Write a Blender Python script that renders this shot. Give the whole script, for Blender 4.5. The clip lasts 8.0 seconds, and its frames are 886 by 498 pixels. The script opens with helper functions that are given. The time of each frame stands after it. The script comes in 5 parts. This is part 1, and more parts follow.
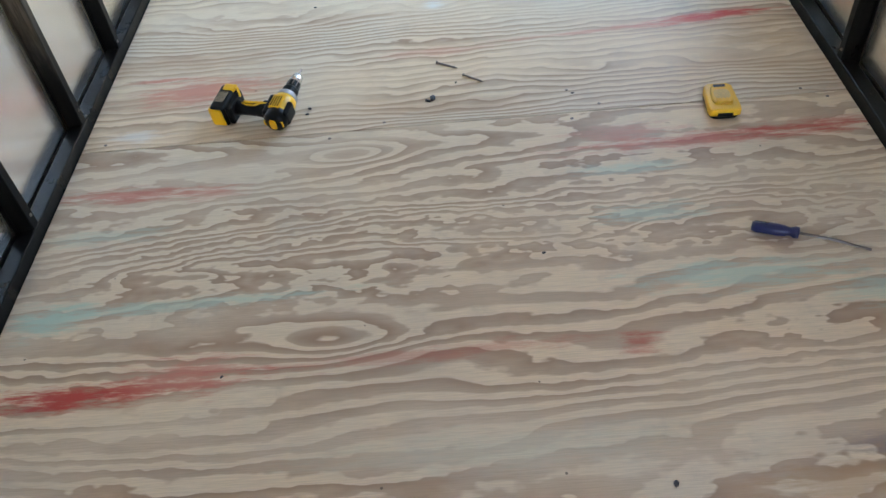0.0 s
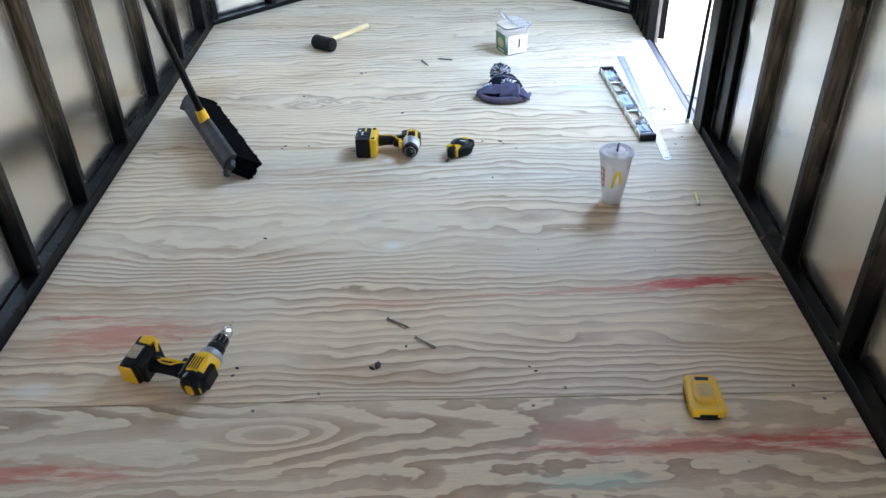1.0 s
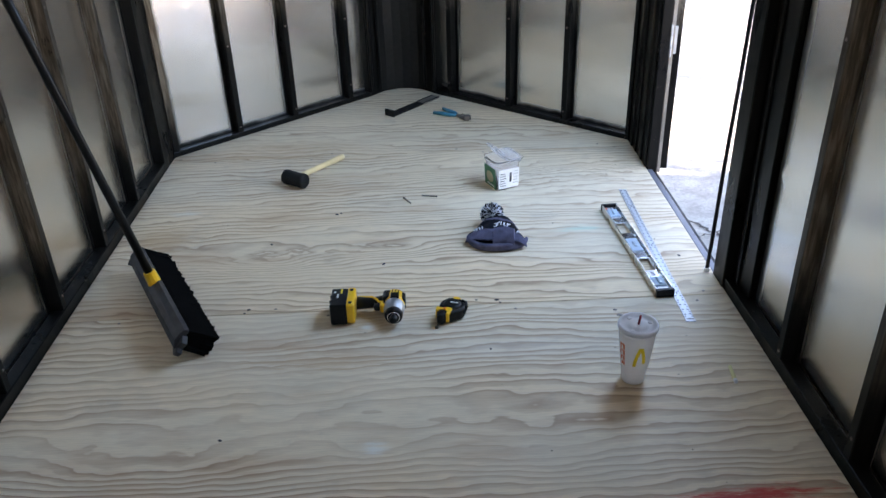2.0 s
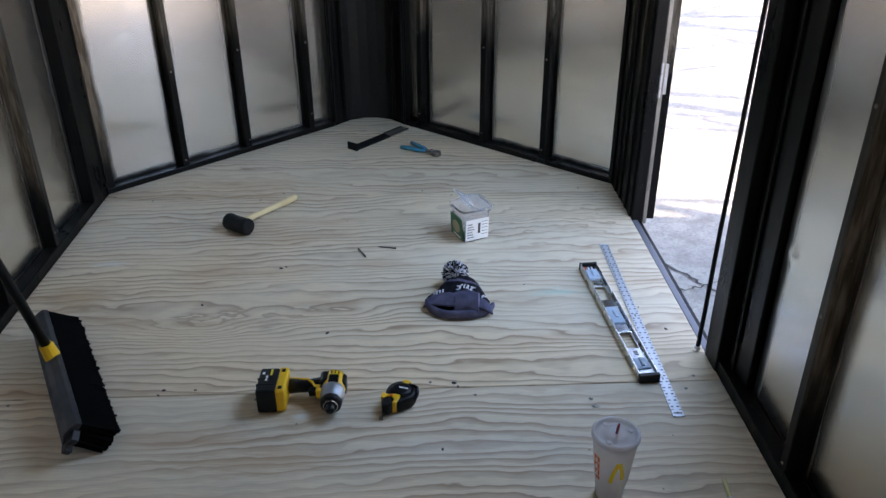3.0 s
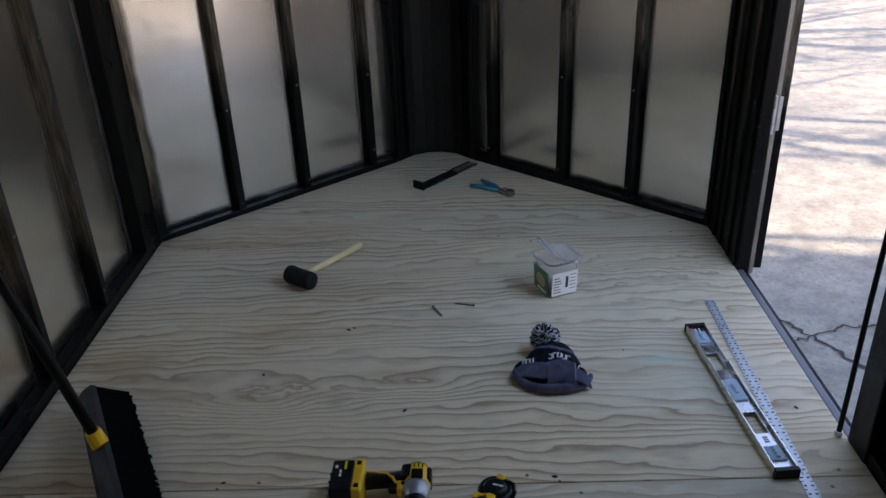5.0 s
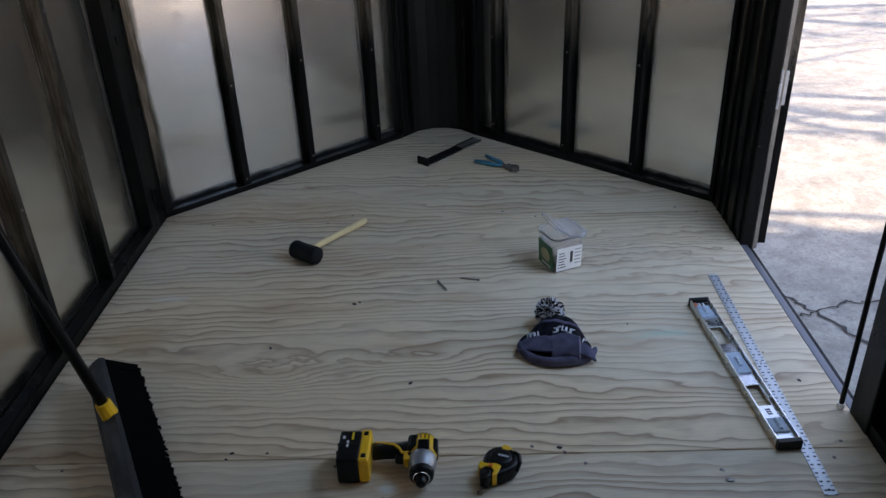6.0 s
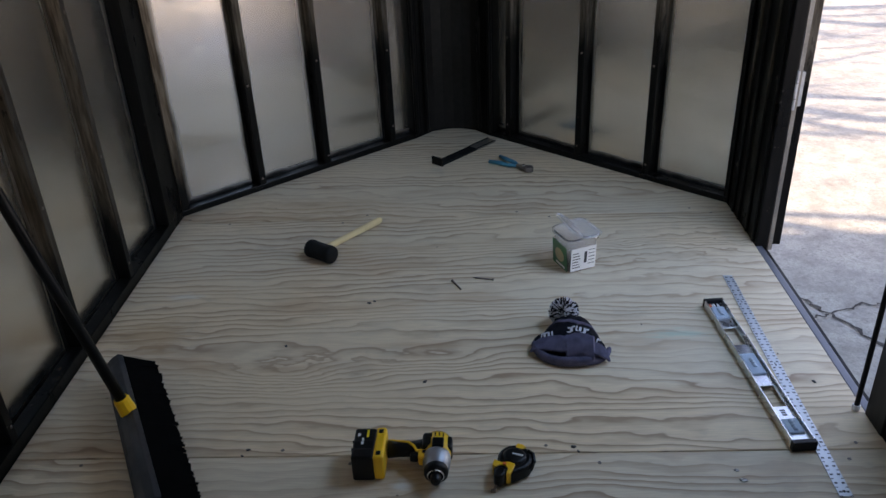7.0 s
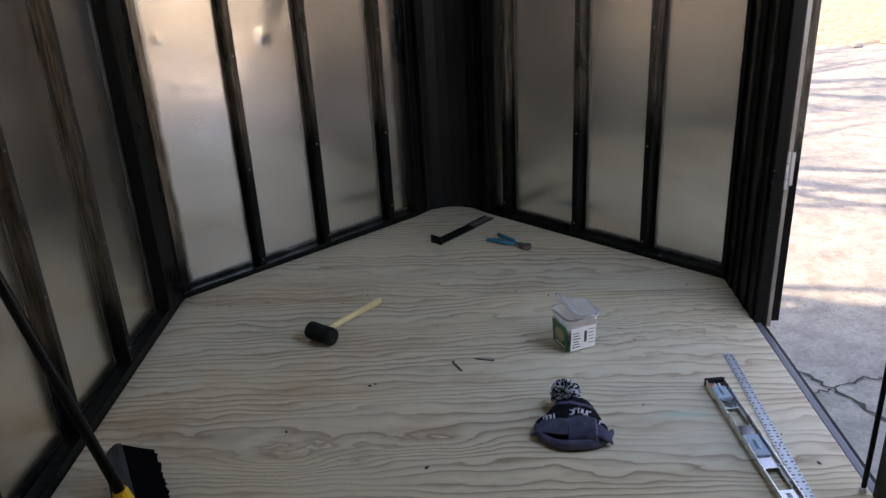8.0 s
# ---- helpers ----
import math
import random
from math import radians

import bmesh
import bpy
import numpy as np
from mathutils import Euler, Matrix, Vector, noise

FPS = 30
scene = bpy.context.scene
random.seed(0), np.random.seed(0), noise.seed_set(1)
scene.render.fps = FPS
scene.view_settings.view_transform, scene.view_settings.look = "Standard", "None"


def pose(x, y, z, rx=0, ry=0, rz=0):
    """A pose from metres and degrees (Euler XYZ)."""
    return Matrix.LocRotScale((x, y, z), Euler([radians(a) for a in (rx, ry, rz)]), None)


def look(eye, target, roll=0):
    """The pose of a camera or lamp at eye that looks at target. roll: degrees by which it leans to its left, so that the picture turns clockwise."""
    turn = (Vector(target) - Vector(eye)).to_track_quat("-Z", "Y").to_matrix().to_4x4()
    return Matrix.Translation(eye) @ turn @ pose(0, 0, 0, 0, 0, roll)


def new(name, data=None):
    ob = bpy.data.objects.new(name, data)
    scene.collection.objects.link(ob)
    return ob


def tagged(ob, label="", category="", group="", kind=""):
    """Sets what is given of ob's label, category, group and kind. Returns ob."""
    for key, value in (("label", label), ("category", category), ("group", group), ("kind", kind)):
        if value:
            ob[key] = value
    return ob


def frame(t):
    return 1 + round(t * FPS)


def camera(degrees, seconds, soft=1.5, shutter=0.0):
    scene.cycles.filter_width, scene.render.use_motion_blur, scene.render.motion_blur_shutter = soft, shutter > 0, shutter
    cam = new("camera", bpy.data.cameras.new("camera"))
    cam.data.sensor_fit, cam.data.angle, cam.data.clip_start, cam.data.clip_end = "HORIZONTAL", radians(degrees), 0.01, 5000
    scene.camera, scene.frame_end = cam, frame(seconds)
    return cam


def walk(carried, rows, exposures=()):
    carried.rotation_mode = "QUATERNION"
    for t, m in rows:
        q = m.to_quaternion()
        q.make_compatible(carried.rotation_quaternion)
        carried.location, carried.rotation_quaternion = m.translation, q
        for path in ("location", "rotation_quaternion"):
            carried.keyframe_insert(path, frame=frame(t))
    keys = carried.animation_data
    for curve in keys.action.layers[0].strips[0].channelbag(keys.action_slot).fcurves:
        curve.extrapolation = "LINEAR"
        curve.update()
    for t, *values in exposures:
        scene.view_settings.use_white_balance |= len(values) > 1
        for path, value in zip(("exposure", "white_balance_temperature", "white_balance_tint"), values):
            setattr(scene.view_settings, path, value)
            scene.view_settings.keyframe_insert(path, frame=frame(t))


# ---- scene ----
cam = camera(57.7, 8.0)
PATH = [
    (0, (0.021, 0.348, 1.286), (-0.058, 1.74, -0.148), -6.8),
    (0.5, (0.083, 0.541, 1.294), (0.034, 2.085, 0.024), -4.0),
    (1, (0.125, 0.758, 1.338), (0.1, 2.39, 0.182), -1.8),
    (1.5, (0.103, 0.994, 1.351), (0.118, 2.708, 0.319), -1.6),
    (1.7, (0.081, 1.09, 1.351), (0.111, 2.828, 0.361), -2.1),
    (3, (0.208, 1.597, 1.327), (0.275, 3.354, 0.373), -0.3),
    (3.5, (0.164, 1.809, 1.325), (0.225, 3.61, 0.456), -1.2),
    (4, (0.122, 1.91, 1.334), (0.129, 3.73, 0.504), -2.6),
    (4.5, (0.113, 1.924, 1.326), (0.083, 3.723, 0.454), -2.3),
    (5, (0.1, 1.906, 1.31), (0.057, 3.683, 0.392), -2.3),
    (6.5, (0.088, 1.889, 1.303), (0.029, 3.638, 0.334), -2.4),
    (7, (0.084, 1.881, 1.306), (0.004, 3.633, 0.345), -2.6),
    (7.5, (0.084, 1.874, 1.305), (0.012, 3.636, 0.36), -2.6),
    (8, (0.082, 1.882, 1.349), (0.011, 3.71, 0.541), -3.1),
]
EXPOSURES = [(0.0, 4.5, 7650, 24), (0.5, 4.4, 7450, 24), (1.0, 4.1, 7400, 25), (1.7, 3.5, 7450, 26), (3.0, 2.8, 7500, 28),
             (3.5, 2.55, 7500, 28), (4.5, 1.95, 7500, 28), (5.2, 1.9, 7500, 28), (6.5, 2.15, 7650, 28.5), (8.0, 2.1, 8200, 31)]
walk(cam, [(t, look(eye, target, roll)) for t, eye, target, roll in PATH],
     exposures=EXPOSURES)

# ---- world, sun, exposure ----
world = bpy.data.worlds.new("world")
scene.world = world
world.use_nodes = True
wn = world.node_tree.nodes
sky = wn.new("ShaderNodeTexSky")
sky.sky_type, sky.sun_disc = "NISHITA", False
SUN_ELEV, SUN_FROM = 38.0, Vector((-1.0, 0.16))   # the sun stands over the blind side of the trailer
sky.sun_elevation = radians(SUN_ELEV)
sky.sun_rotation = math.atan2(SUN_FROM.x, SUN_FROM.y)
wn["Background"].inputs["Strength"].default_value = 0.15
world.node_tree.links.new(sky.outputs["Color"], wn["Background"].inputs["Color"])
sun_data = bpy.data.lights.new("sun", "SUN")
sun_data.energy, sun_data.angle, sun_data.color = 2.9, radians(0.5), (1.0, 0.93, 0.77)
sun = new("sun", sun_data)
h = SUN_FROM.normalized() * math.cos(radians(SUN_ELEV))
sun.matrix_world = look((h.x * 40, h.y * 40, math.sin(radians(SUN_ELEV)) * 40), (0, 0, 0))

# lamp added in the upper doorway, brightens the inside in place of skylight
fill_data = bpy.data.lights.new("doorway_fill", "AREA")
fill_data.shape, fill_data.size, fill_data.size_y = "RECTANGLE", 0.78, 0.60
fill_data.energy, fill_data.color = 2.5, (0.30, 0.62, 1.0)
doorway_fill = new("doorway_fill", fill_data)
doorway_fill.matrix_world = look((1.075, 3.82, 1.50), (0.0, 3.95, 0.65))


# ---- material helpers ----
class Mat:
    """A node material with short calls for the usual nodes."""

    def __init__(self, name, color=(0.5, 0.5, 0.5), rough=0.5, metal=0.0):
        self.m = bpy.data.materials.new(name)
        self.m.use_nodes = True
        self.t = self.m.node_tree
        self.b = self.t.nodes["Principled BSDF"]
        self.set("Base Color", (*color, 1))
        self.set("Roughness", rough)
        self.set("Metallic", metal)

    def set(self, key, v):
        self.put(self.b.inputs[key], v)

    def put(self, sock, v):
        if isinstance(v, bpy.types.NodeSocket):
            self.t.links.new(v, sock)
        else:
            sock.default_value = v

    def math(self, op, a, b=0.0, c=0.0, clamp=False):
        n = self.t.nodes.new("ShaderNodeMath")
        n.operation, n.use_clamp = op, clamp
        for i, v in enumerate((a, b, c)):
            self.put(n.inputs[i], v)
        return n.outputs[0]

    def vmath(self, op, a, b=(0, 0, 0)):
        n = self.t.nodes.new("ShaderNodeVectorMath")
        n.operation = op
        self.put(n.inputs[0], a)
        self.put(n.inputs[1], b)
        return n

    def coord(self, kind="Object"):
        return self.t.nodes.new("ShaderNodeTexCoord").outputs[kind]

    def position(self):
        return self.t.nodes.new("ShaderNodeNewGeometry").outputs["Position"]

    def rand(self):
        return self.t.nodes.new("ShaderNodeObjectInfo").outputs["Random"]

    def sep(self, v):
        n = self.t.nodes.new("ShaderNodeSeparateXYZ")
        self.put(n.inputs[0], v)
        return n.outputs

    def mapping(self, v, scale=(1, 1, 1), loc=(0, 0, 0), rot=0.0):
        n = self.t.nodes.new("ShaderNodeMapping")
        self.put(n.inputs["Vector"], v)
        n.inputs["Scale"].default_value, n.inputs["Location"].default_value = scale, loc
        n.inputs["Rotation"].default_value = (0, 0, rot)
        return n.outputs[0]

    def noise(self, v, scale=5.0, detail=2.0, rough=0.5, w=None, dist=0.0):
        n = self.t.nodes.new("ShaderNodeTexNoise")
        if w is not None:
            n.noise_dimensions = "4D"
            self.put(n.inputs["W"], w)
        self.put(n.inputs["Vector"], v)
        n.inputs["Scale"].default_value, n.inputs["Detail"].default_value = scale, detail
        n.inputs["Roughness"].default_value, n.inputs["Distortion"].default_value = rough, dist
        return n.outputs[0]

    def voronoi(self, v, scale):
        n = self.t.nodes.new("ShaderNodeTexVoronoi")
        self.put(n.inputs["Vector"], v)
        n.inputs["Scale"].default_value = scale
        return n.outputs["Distance"]

    def ramp(self, v, *stops):
        n = self.t.nodes.new("ShaderNodeValToRGB")
        e = n.color_ramp.elements
        while len(e) < len(stops):
            e.new(0.5)
        for k, (p, c) in zip(e, stops):
            k.position = p
            k.color = (*c, 1) if isinstance(c, tuple) else (c, c, c, 1)
        self.put(n.inputs[0], v)
        return n.outputs[0]

    def step(self, v, lo, hi, a=0.0, b=1.0):
        n = self.t.nodes.new("ShaderNodeMapRange")
        n.interpolation_type = "SMOOTHSTEP"
        self.put(n.inputs["Value"], v)
        for k, x in zip(("From Min", "From Max", "To Min", "To Max"), (lo, hi, a, b)):
            n.inputs[k].default_value = x
        return n.outputs[0]

    def mix(self, f, a, b, kind="MIX"):
        n = self.t.nodes.new("ShaderNodeMix")
        n.data_type, n.blend_type = "RGBA", kind
        self.put(n.inputs[0], f)
        for i, v in ((6, a), (7, b)):
            self.put(n.inputs[i], (*v, 1) if isinstance(v, tuple) else v)
        return n.outputs[2]

    def bump(self, height, strength=0.3, dist=0.002):
        n = self.t.nodes.new("ShaderNodeBump")
        n.inputs["Strength"].default_value, n.inputs["Distance"].default_value = strength, dist
        self.put(n.inputs["Height"], height)
        self.set("Normal", n.outputs[0])


def plain(name, color, rough=0.5, metal=0.0, scale=60.0, vary=0.18, bump=0.15, shine=0.5):
    """A plain surface with grain, a little blotching and fine relief."""
    m = Mat(name, color, rough, metal)
    p = m.coord()
    fine, large = m.noise(p, scale * 6, 3), m.noise(p, scale * 0.35, 2)
    f = m.math("ADD", m.math("MULTIPLY", fine, 0.4), m.math("MULTIPLY", large, 0.6))
    lo, hi = tuple(c * (1 - vary) for c in color), tuple(min(1, c * (1 + vary)) for c in color)
    m.set("Base Color", m.ramp(f, (0.3, lo), (0.7, hi)))
    m.set("Roughness", m.step(large, 0.3, 0.7, max(0.02, rough - 0.08), min(1, rough + 0.1)))
    m.bump(fine, bump, 0.0008)
    m.b.inputs["Specular IOR Level"].default_value = shine
    return m.m


def plywood():
    """Pine plywood with contour-like grain across the trailer, knots, and ink and chalk stains."""
    m = Mat("plywood", rough=0.5)
    pos, rnd = m.position(), m.math("MULTIPLY", m.rand(), 37.0)
    xyz = m.sep(pos)
    y = xyz[1]
    ahead = m.step(y, 2.055, 2.0561)
    big = m.noise(m.mapping(pos, (0.42, 2.6, 1)), 1.0, 1.6, 0.45, rnd)
    mid = m.noise(m.mapping(pos, (1.5, 9, 1)), 1.0, 2.0, 0.5, rnd)
    rip = m.noise(m.mapping(pos, (11, 26, 1)), 1.0, 2.0, 0.6, rnd)
    field = m.math("MULTIPLY", y, m.math("MULTIPLY_ADD", ahead, 9.0, 17.0))
    field = m.math("MULTIPLY_ADD", big, m.math("MULTIPLY_ADD", ahead, -7.0, 15.0), field)
    wave = m.noise(m.mapping(pos, (4.5, 8, 1)), 1.0, 2.0, 0.5, rnd)
    field = m.math("MULTIPLY_ADD", mid, 3.0, field)
    field = m.math("MULTIPLY_ADD", wave, m.math("MULTIPLY_ADD", ahead, 1.1, 0.9), field)
    field = m.math("MULTIPLY_ADD", rip, m.math("MULTIPLY_ADD", ahead, -0.45, 1.0), field)
    # knots bend the grain round themselves: place, reach, strength
    knots = [(-0.28, 1.955, 0.05, 1.6), (-0.28, 1.36, 0.07, 2.0), (0.33, 1.3, 0.16, 2.6), (0.62, 1.66, 0.14, -2.2),
             (-0.43, 3.6, 0.09, 3.2), (-0.04, 3.65, 0.07, 2.0), (-0.05, 2.67, 0.05, 1.4), (0.69, 4.21, 0.12, -2.0),
             (0.8, 2.25, 0.06, 1.2), (-0.62, 2.66, 0.13, 1.8), (-0.3, 1.62, 0.16, -2.0), (0.72, 1.29, 0.07, 1.6)]
    bend = m.math("MULTIPLY_ADD", m.math("SUBTRACT", mid, 0.5), 1.5, m.math("MULTIPLY", m.math("SUBTRACT", rip, 0.5), 0.9))
    for kx, ky, r, amp in knots:
        q = m.vmath("LENGTH", m.mapping(pos, (0.45 / r, 1.3 / r, 0), (-kx * 0.45 / r, -ky * 1.3 / r, 0))).outputs["Value"]
        q = m.math("ADD", q, bend)
        g = m.math("EXPONENT", m.math("MULTIPLY", m.math("POWER", q, 2.0), -1.0))
        field = m.math("MULTIPLY_ADD", g, amp, field)
    # the first sheet shows bold flat-sawn figure, those ahead a finer, fainter one
    field = m.math("MULTIPLY", field, m.math("MULTIPLY_ADD", ahead, 0.10, 1.15))
    band = m.math("FRACT", field)
    soft = m.noise(m.mapping(pos, (1.2, 5, 1)), 1.0, 2.0, 0.5, rnd)
    bold = m.ramp(band, (0.0, 1.0), (0.06, 0.0), (0.44, 0.02), (0.54, 0.66), (0.8, 0.85), (1.0, 1.0))
    thin = m.ramp(band, (0.0, 1.0), (0.07, 0.12), (0.20, 0.0), (0.52, 0.04), (0.80, 0.40), (0.92, 0.85), (1.0, 1.0))
    fore = m.step(y, 3.278, 3.2781)
    finer = m.math("MULTIPLY_ADD", fore, 0.35, m.math("MULTIPLY", ahead, 0.5))
    late = m.math("MULTIPLY_ADD", finer, m.math("SUBTRACT", thin, bold), bold)
    late = m.math("MULTIPLY", late, m.step(soft, 0.3, 0.62, 0.25, 1.0))
    heart = m.noise(m.mapping(pos, (1.6, 9, 1)), 1.0, 3.0, 0.6, rnd)
    fibre = m.noise(m.mapping(pos, (14, 420, 1)), 1.0, 2.0, 0.6)
    hue = m.noise(m.mapping(pos, (0.9, 2.2, 1)), 1.0, 2.0, 0.5, rnd)
    early = m.mix(m.step(hue, 0.35, 0.68), (0.84, 0.675, 0.465), (0.76, 0.665, 0.505))
    dark = m.mix(m.step(soft, 0.3, 0.7), (0.345, 0.165, 0.080), (0.31, 0.175, 0.100))
    late = m.math("MULTIPLY", late, m.math("MULTIPLY_ADD", ahead, 0.02, 0.82))
    early = m.mix(m.math("MULTIPLY", m.step(heart, 0.50, 0.72, 0.0, 0.55), ahead), early, (0.50, 0.29, 0.15))
    col = m.mix(late, early, dark)
    col = m.mix(m.step(fibre, 0.3, 0.75, 0.0, 0.30), col, (0.33, 0.26, 0.18))
    blotch = m.noise(m.mapping(pos, (3, 6, 1)), 1.0, 4.0, 0.65, rnd)
    col = m.mix(m.step(blotch, 0.52, 0.75, 0.0, 0.35), col, (0.46, 0.40, 0.31))
    # chalk, ink and tan patches: place, half length, half width, turn, colour, strength
    red, pink, teal, pale, tan = (0.55, 0.06, 0.04), (0.62, 0.25, 0.18), (0.40, 0.62, 0.52), (0.74, 0.76, 0.72), (0.45, 0.27, 0.13)
    marks = [(-0.76, 1.268, 0.32, 0.036, 0.05, red, 0.95), (-0.56, 1.30, 0.15, 0.055, 0.0, pink, 0.85), (-0.1, 1.31, 0.42, 0.022, 0.03, red, 0.35),
             (0.33, 1.30, 0.05, 0.03, 0, red, 0.55), (0.62, 1.905, 0.42, 0.035, 0.02, red, 0.6), (0.88, 1.92, 0.2, 0.036, 0.05, red, 0.65),
             (0.42, 1.95, 0.16, 0.05, 0.0, pink, 0.55), (0.76, 2.465, 0.24, 0.034, 0.09, red, 1.0), (0.42, 2.44, 0.36, 0.014, 0.04, pink, 0.6),
             (-0.05, 2.40, 0.2, 0.03, 0.0, pink, 0.4), (-0.72, 2.30, 0.24, 0.08, 0.1, pink, 0.85), (-0.86, 2.37, 0.12, 0.012, 0.02, red, 0.6),
             (-0.82, 1.868, 0.26, 0.032, -0.02, red, 0.6), (-0.62, 1.85, 0.1, 0.03, 0, pink, 0.55), (-0.90, 1.475, 0.11, 0.055, 0.1, teal, 0.8),
             (-0.62, 1.49, 0.42, 0.022, 0.02, teal, 0.6), (-0.85, 1.72, 0.2, 0.03, 0, teal, 0.4), (0.42, 1.66, 0.16, 0.04, 0, teal, 0.5),
             (0.58, 1.46, 0.26, 0.05, 0, teal, 0.6), (0.86, 1.39, 0.16, 0.05, 0, teal, 0.5), (0.05, 1.09, 0.5, 0.05, 0, teal, 0.15),
             (0.40, 1.82, 0.14, 0.03, 0, teal, 0.5), (0.64, 3.74, 0.1, 0.03, 0, teal, 0.55), (-0.87, 2.11, 0.09, 0.03, 0, pale, 0.6),
             (-0.82, 3.99, 0.07, 0.035, 0, pale, 0.5), (-0.05, 2.67, 0.04, 0.03, 0, pale, 0.7), (0.30, 3.05, 0.5, 0.06, 0, pale, 0.2),
             (0.62, 0.98, 0.2, 0.06, 0, tan, 0.5), (0.85, 2.33, 0.2, 0.05, 0, tan, 0.45), (-0.86, 3.78, 0.16, 0.1, 0, tan, 0.5),
             # tan at (-0.13, 3.20): wood figure with the impact driver's brown shade coloured in
             (-0.60, 4.52, 0.5, 0.03, 0, tan, 0.45), (-0.45, 4.62, 0.4, 0.1, 0, tan, 0.3), (-0.2, 3.02, 0.3, 0.05, 0, tan, 0.4), (0.7, 1.05, 0.07, 0.03, 0, (0.2, 0.18, 0.2), 0.5), (-0.13, 3.20, 0.13, 0.05, 0.1, tan, 0.45), (-0.09, 3.18, 0.03, 0.02, 0, pale, 0.8)]
    ragged = m.noise(m.mapping(pos, (9, 60, 1)), 1.0, 6.0, 0.75)
    for sx, sy, rx, ry, a, c, s in marks:
        p2 = m.mapping(m.vmath("SUBTRACT", pos, (sx, sy, 0)).outputs[0], (1, 1, 0), rot=-a)
        q = m.vmath("LENGTH", m.mapping(p2, (1 / rx, 1 / ry, 0))).outputs["Value"]
        q = m.math("MULTIPLY_ADD", ragged, 3.4, m.math("ADD", q, -1.55))
        col = m.mix(m.step(q, 0.25, 1.25, s, 0.0), col, c)
    dots = m.step(m.voronoi(m.mapping(pos, (1, 1, 0)), 9.0), 0.018, 0.032, 0.75, 0.0)
    col = m.mix(dots, col, (0.10, 0.08, 0.06))
    scuff = m.noise(m.mapping(pos, (2, 2, 1), rot=0.7), 3.0, 6, 0.7)
    col = m.mix(m.step(scuff, 0.55, 0.72, 0.0, 0.25), col, (0.34, 0.30, 0.25))
    m.set("Base Color", col)
    m.set("Roughness", m.step(late, 0.0, 1.0, 0.58, 0.48))
    m.b.inputs["Specular IOR Level"].default_value = 0.36
    m.bump(m.math("MULTIPLY_ADD", fibre, 0.5, m.math("MULTIPLY", late, 0.6)), 0.35, 0.0012)
    return m.m


def skin_metal():
    """Mill-finish back of the aluminium skin: rolled grain, oil stains, black paint mist along the framing."""
    m = Mat("skin_aluminium", (0.74, 0.72, 0.69), 0.3, 1.0)
    p = m.coord()
    rnd = m.math("MULTIPLY", m.rand(), 23.0)
    z = m.sep(p)[2]
    near = m.t.nodes.new("ShaderNodeAttribute")
    near.attribute_name = "edge_distance"
    edge = near.outputs["Fac"]
    fuzz = m.noise(p, 7, 3, 0.55, rnd)
    e = m.math("MULTIPLY_ADD", m.math("SUBTRACT", fuzz, 0.5), 0.030, edge)
    fade = m.step(z, 0.3, 1.3, 1.0, 0.40)
    side = m.math("MULTIPLY", m.step(e, 0.012, 0.040, 1.0, 0.0), fade)
    low = m.step(m.math("MULTIPLY_ADD", m.math("SUBTRACT", fuzz, 0.5), 0.04, z), 0.022, 0.046, 1.0, 0.0)
    paint = m.math("MAXIMUM", side, low)
    grain = m.noise(m.mapping(p, (90, 90, 0.9)), 1.0, 3, 0.6, rnd)
    cloud = m.noise(p, 3.0, 4, 0.6, rnd)
    stain = m.noise(m.mapping(p, (1.0, 1.0, 7)), 1.6, 4, 0.6, rnd)
    col = m.mix(m.step(cloud, 0.35, 0.7), (0.95, 0.92, 0.87), (0.88, 0.85, 0.80))
    col = m.mix(m.step(stain, 0.48, 0.78, 0.0, 0.26), col, (0.60, 0.53, 0.44))
    col = m.mix(m.step(grain, 0.45, 0.7, 0.0, 0.10), col, (0.62, 0.60, 0.57))
    m.set("Base Color", m.mix(paint, col, (0.010, 0.009, 0.009)))
    m.set("Metallic", m.step(paint, 0.8, 1.0, 1.0, 0.0))
    rough = m.step(cloud, 0.3, 0.7, SKIN_ROUGH - 0.03, SKIN_ROUGH + 0.03)
    m.set("Roughness", m.math("ADD", rough, m.math("MULTIPLY", paint, 0.2)))
    m.set("Anisotropic", 0.75)
    tan = m.t.nodes.new("ShaderNodeTangent")
    tan.direction_type, tan.axis = "RADIAL", "Z"
    m.set("Tangent", tan.outputs[0])
    m.set("Anisotropic Rotation", 0.0)
    m.bump(m.noise(m.mapping(p, (3, 3, 9)), 1.0, 2, 0.5, rnd), 0.10, 0.004)
    return m.m


SKIN_ROUGH = 0.235


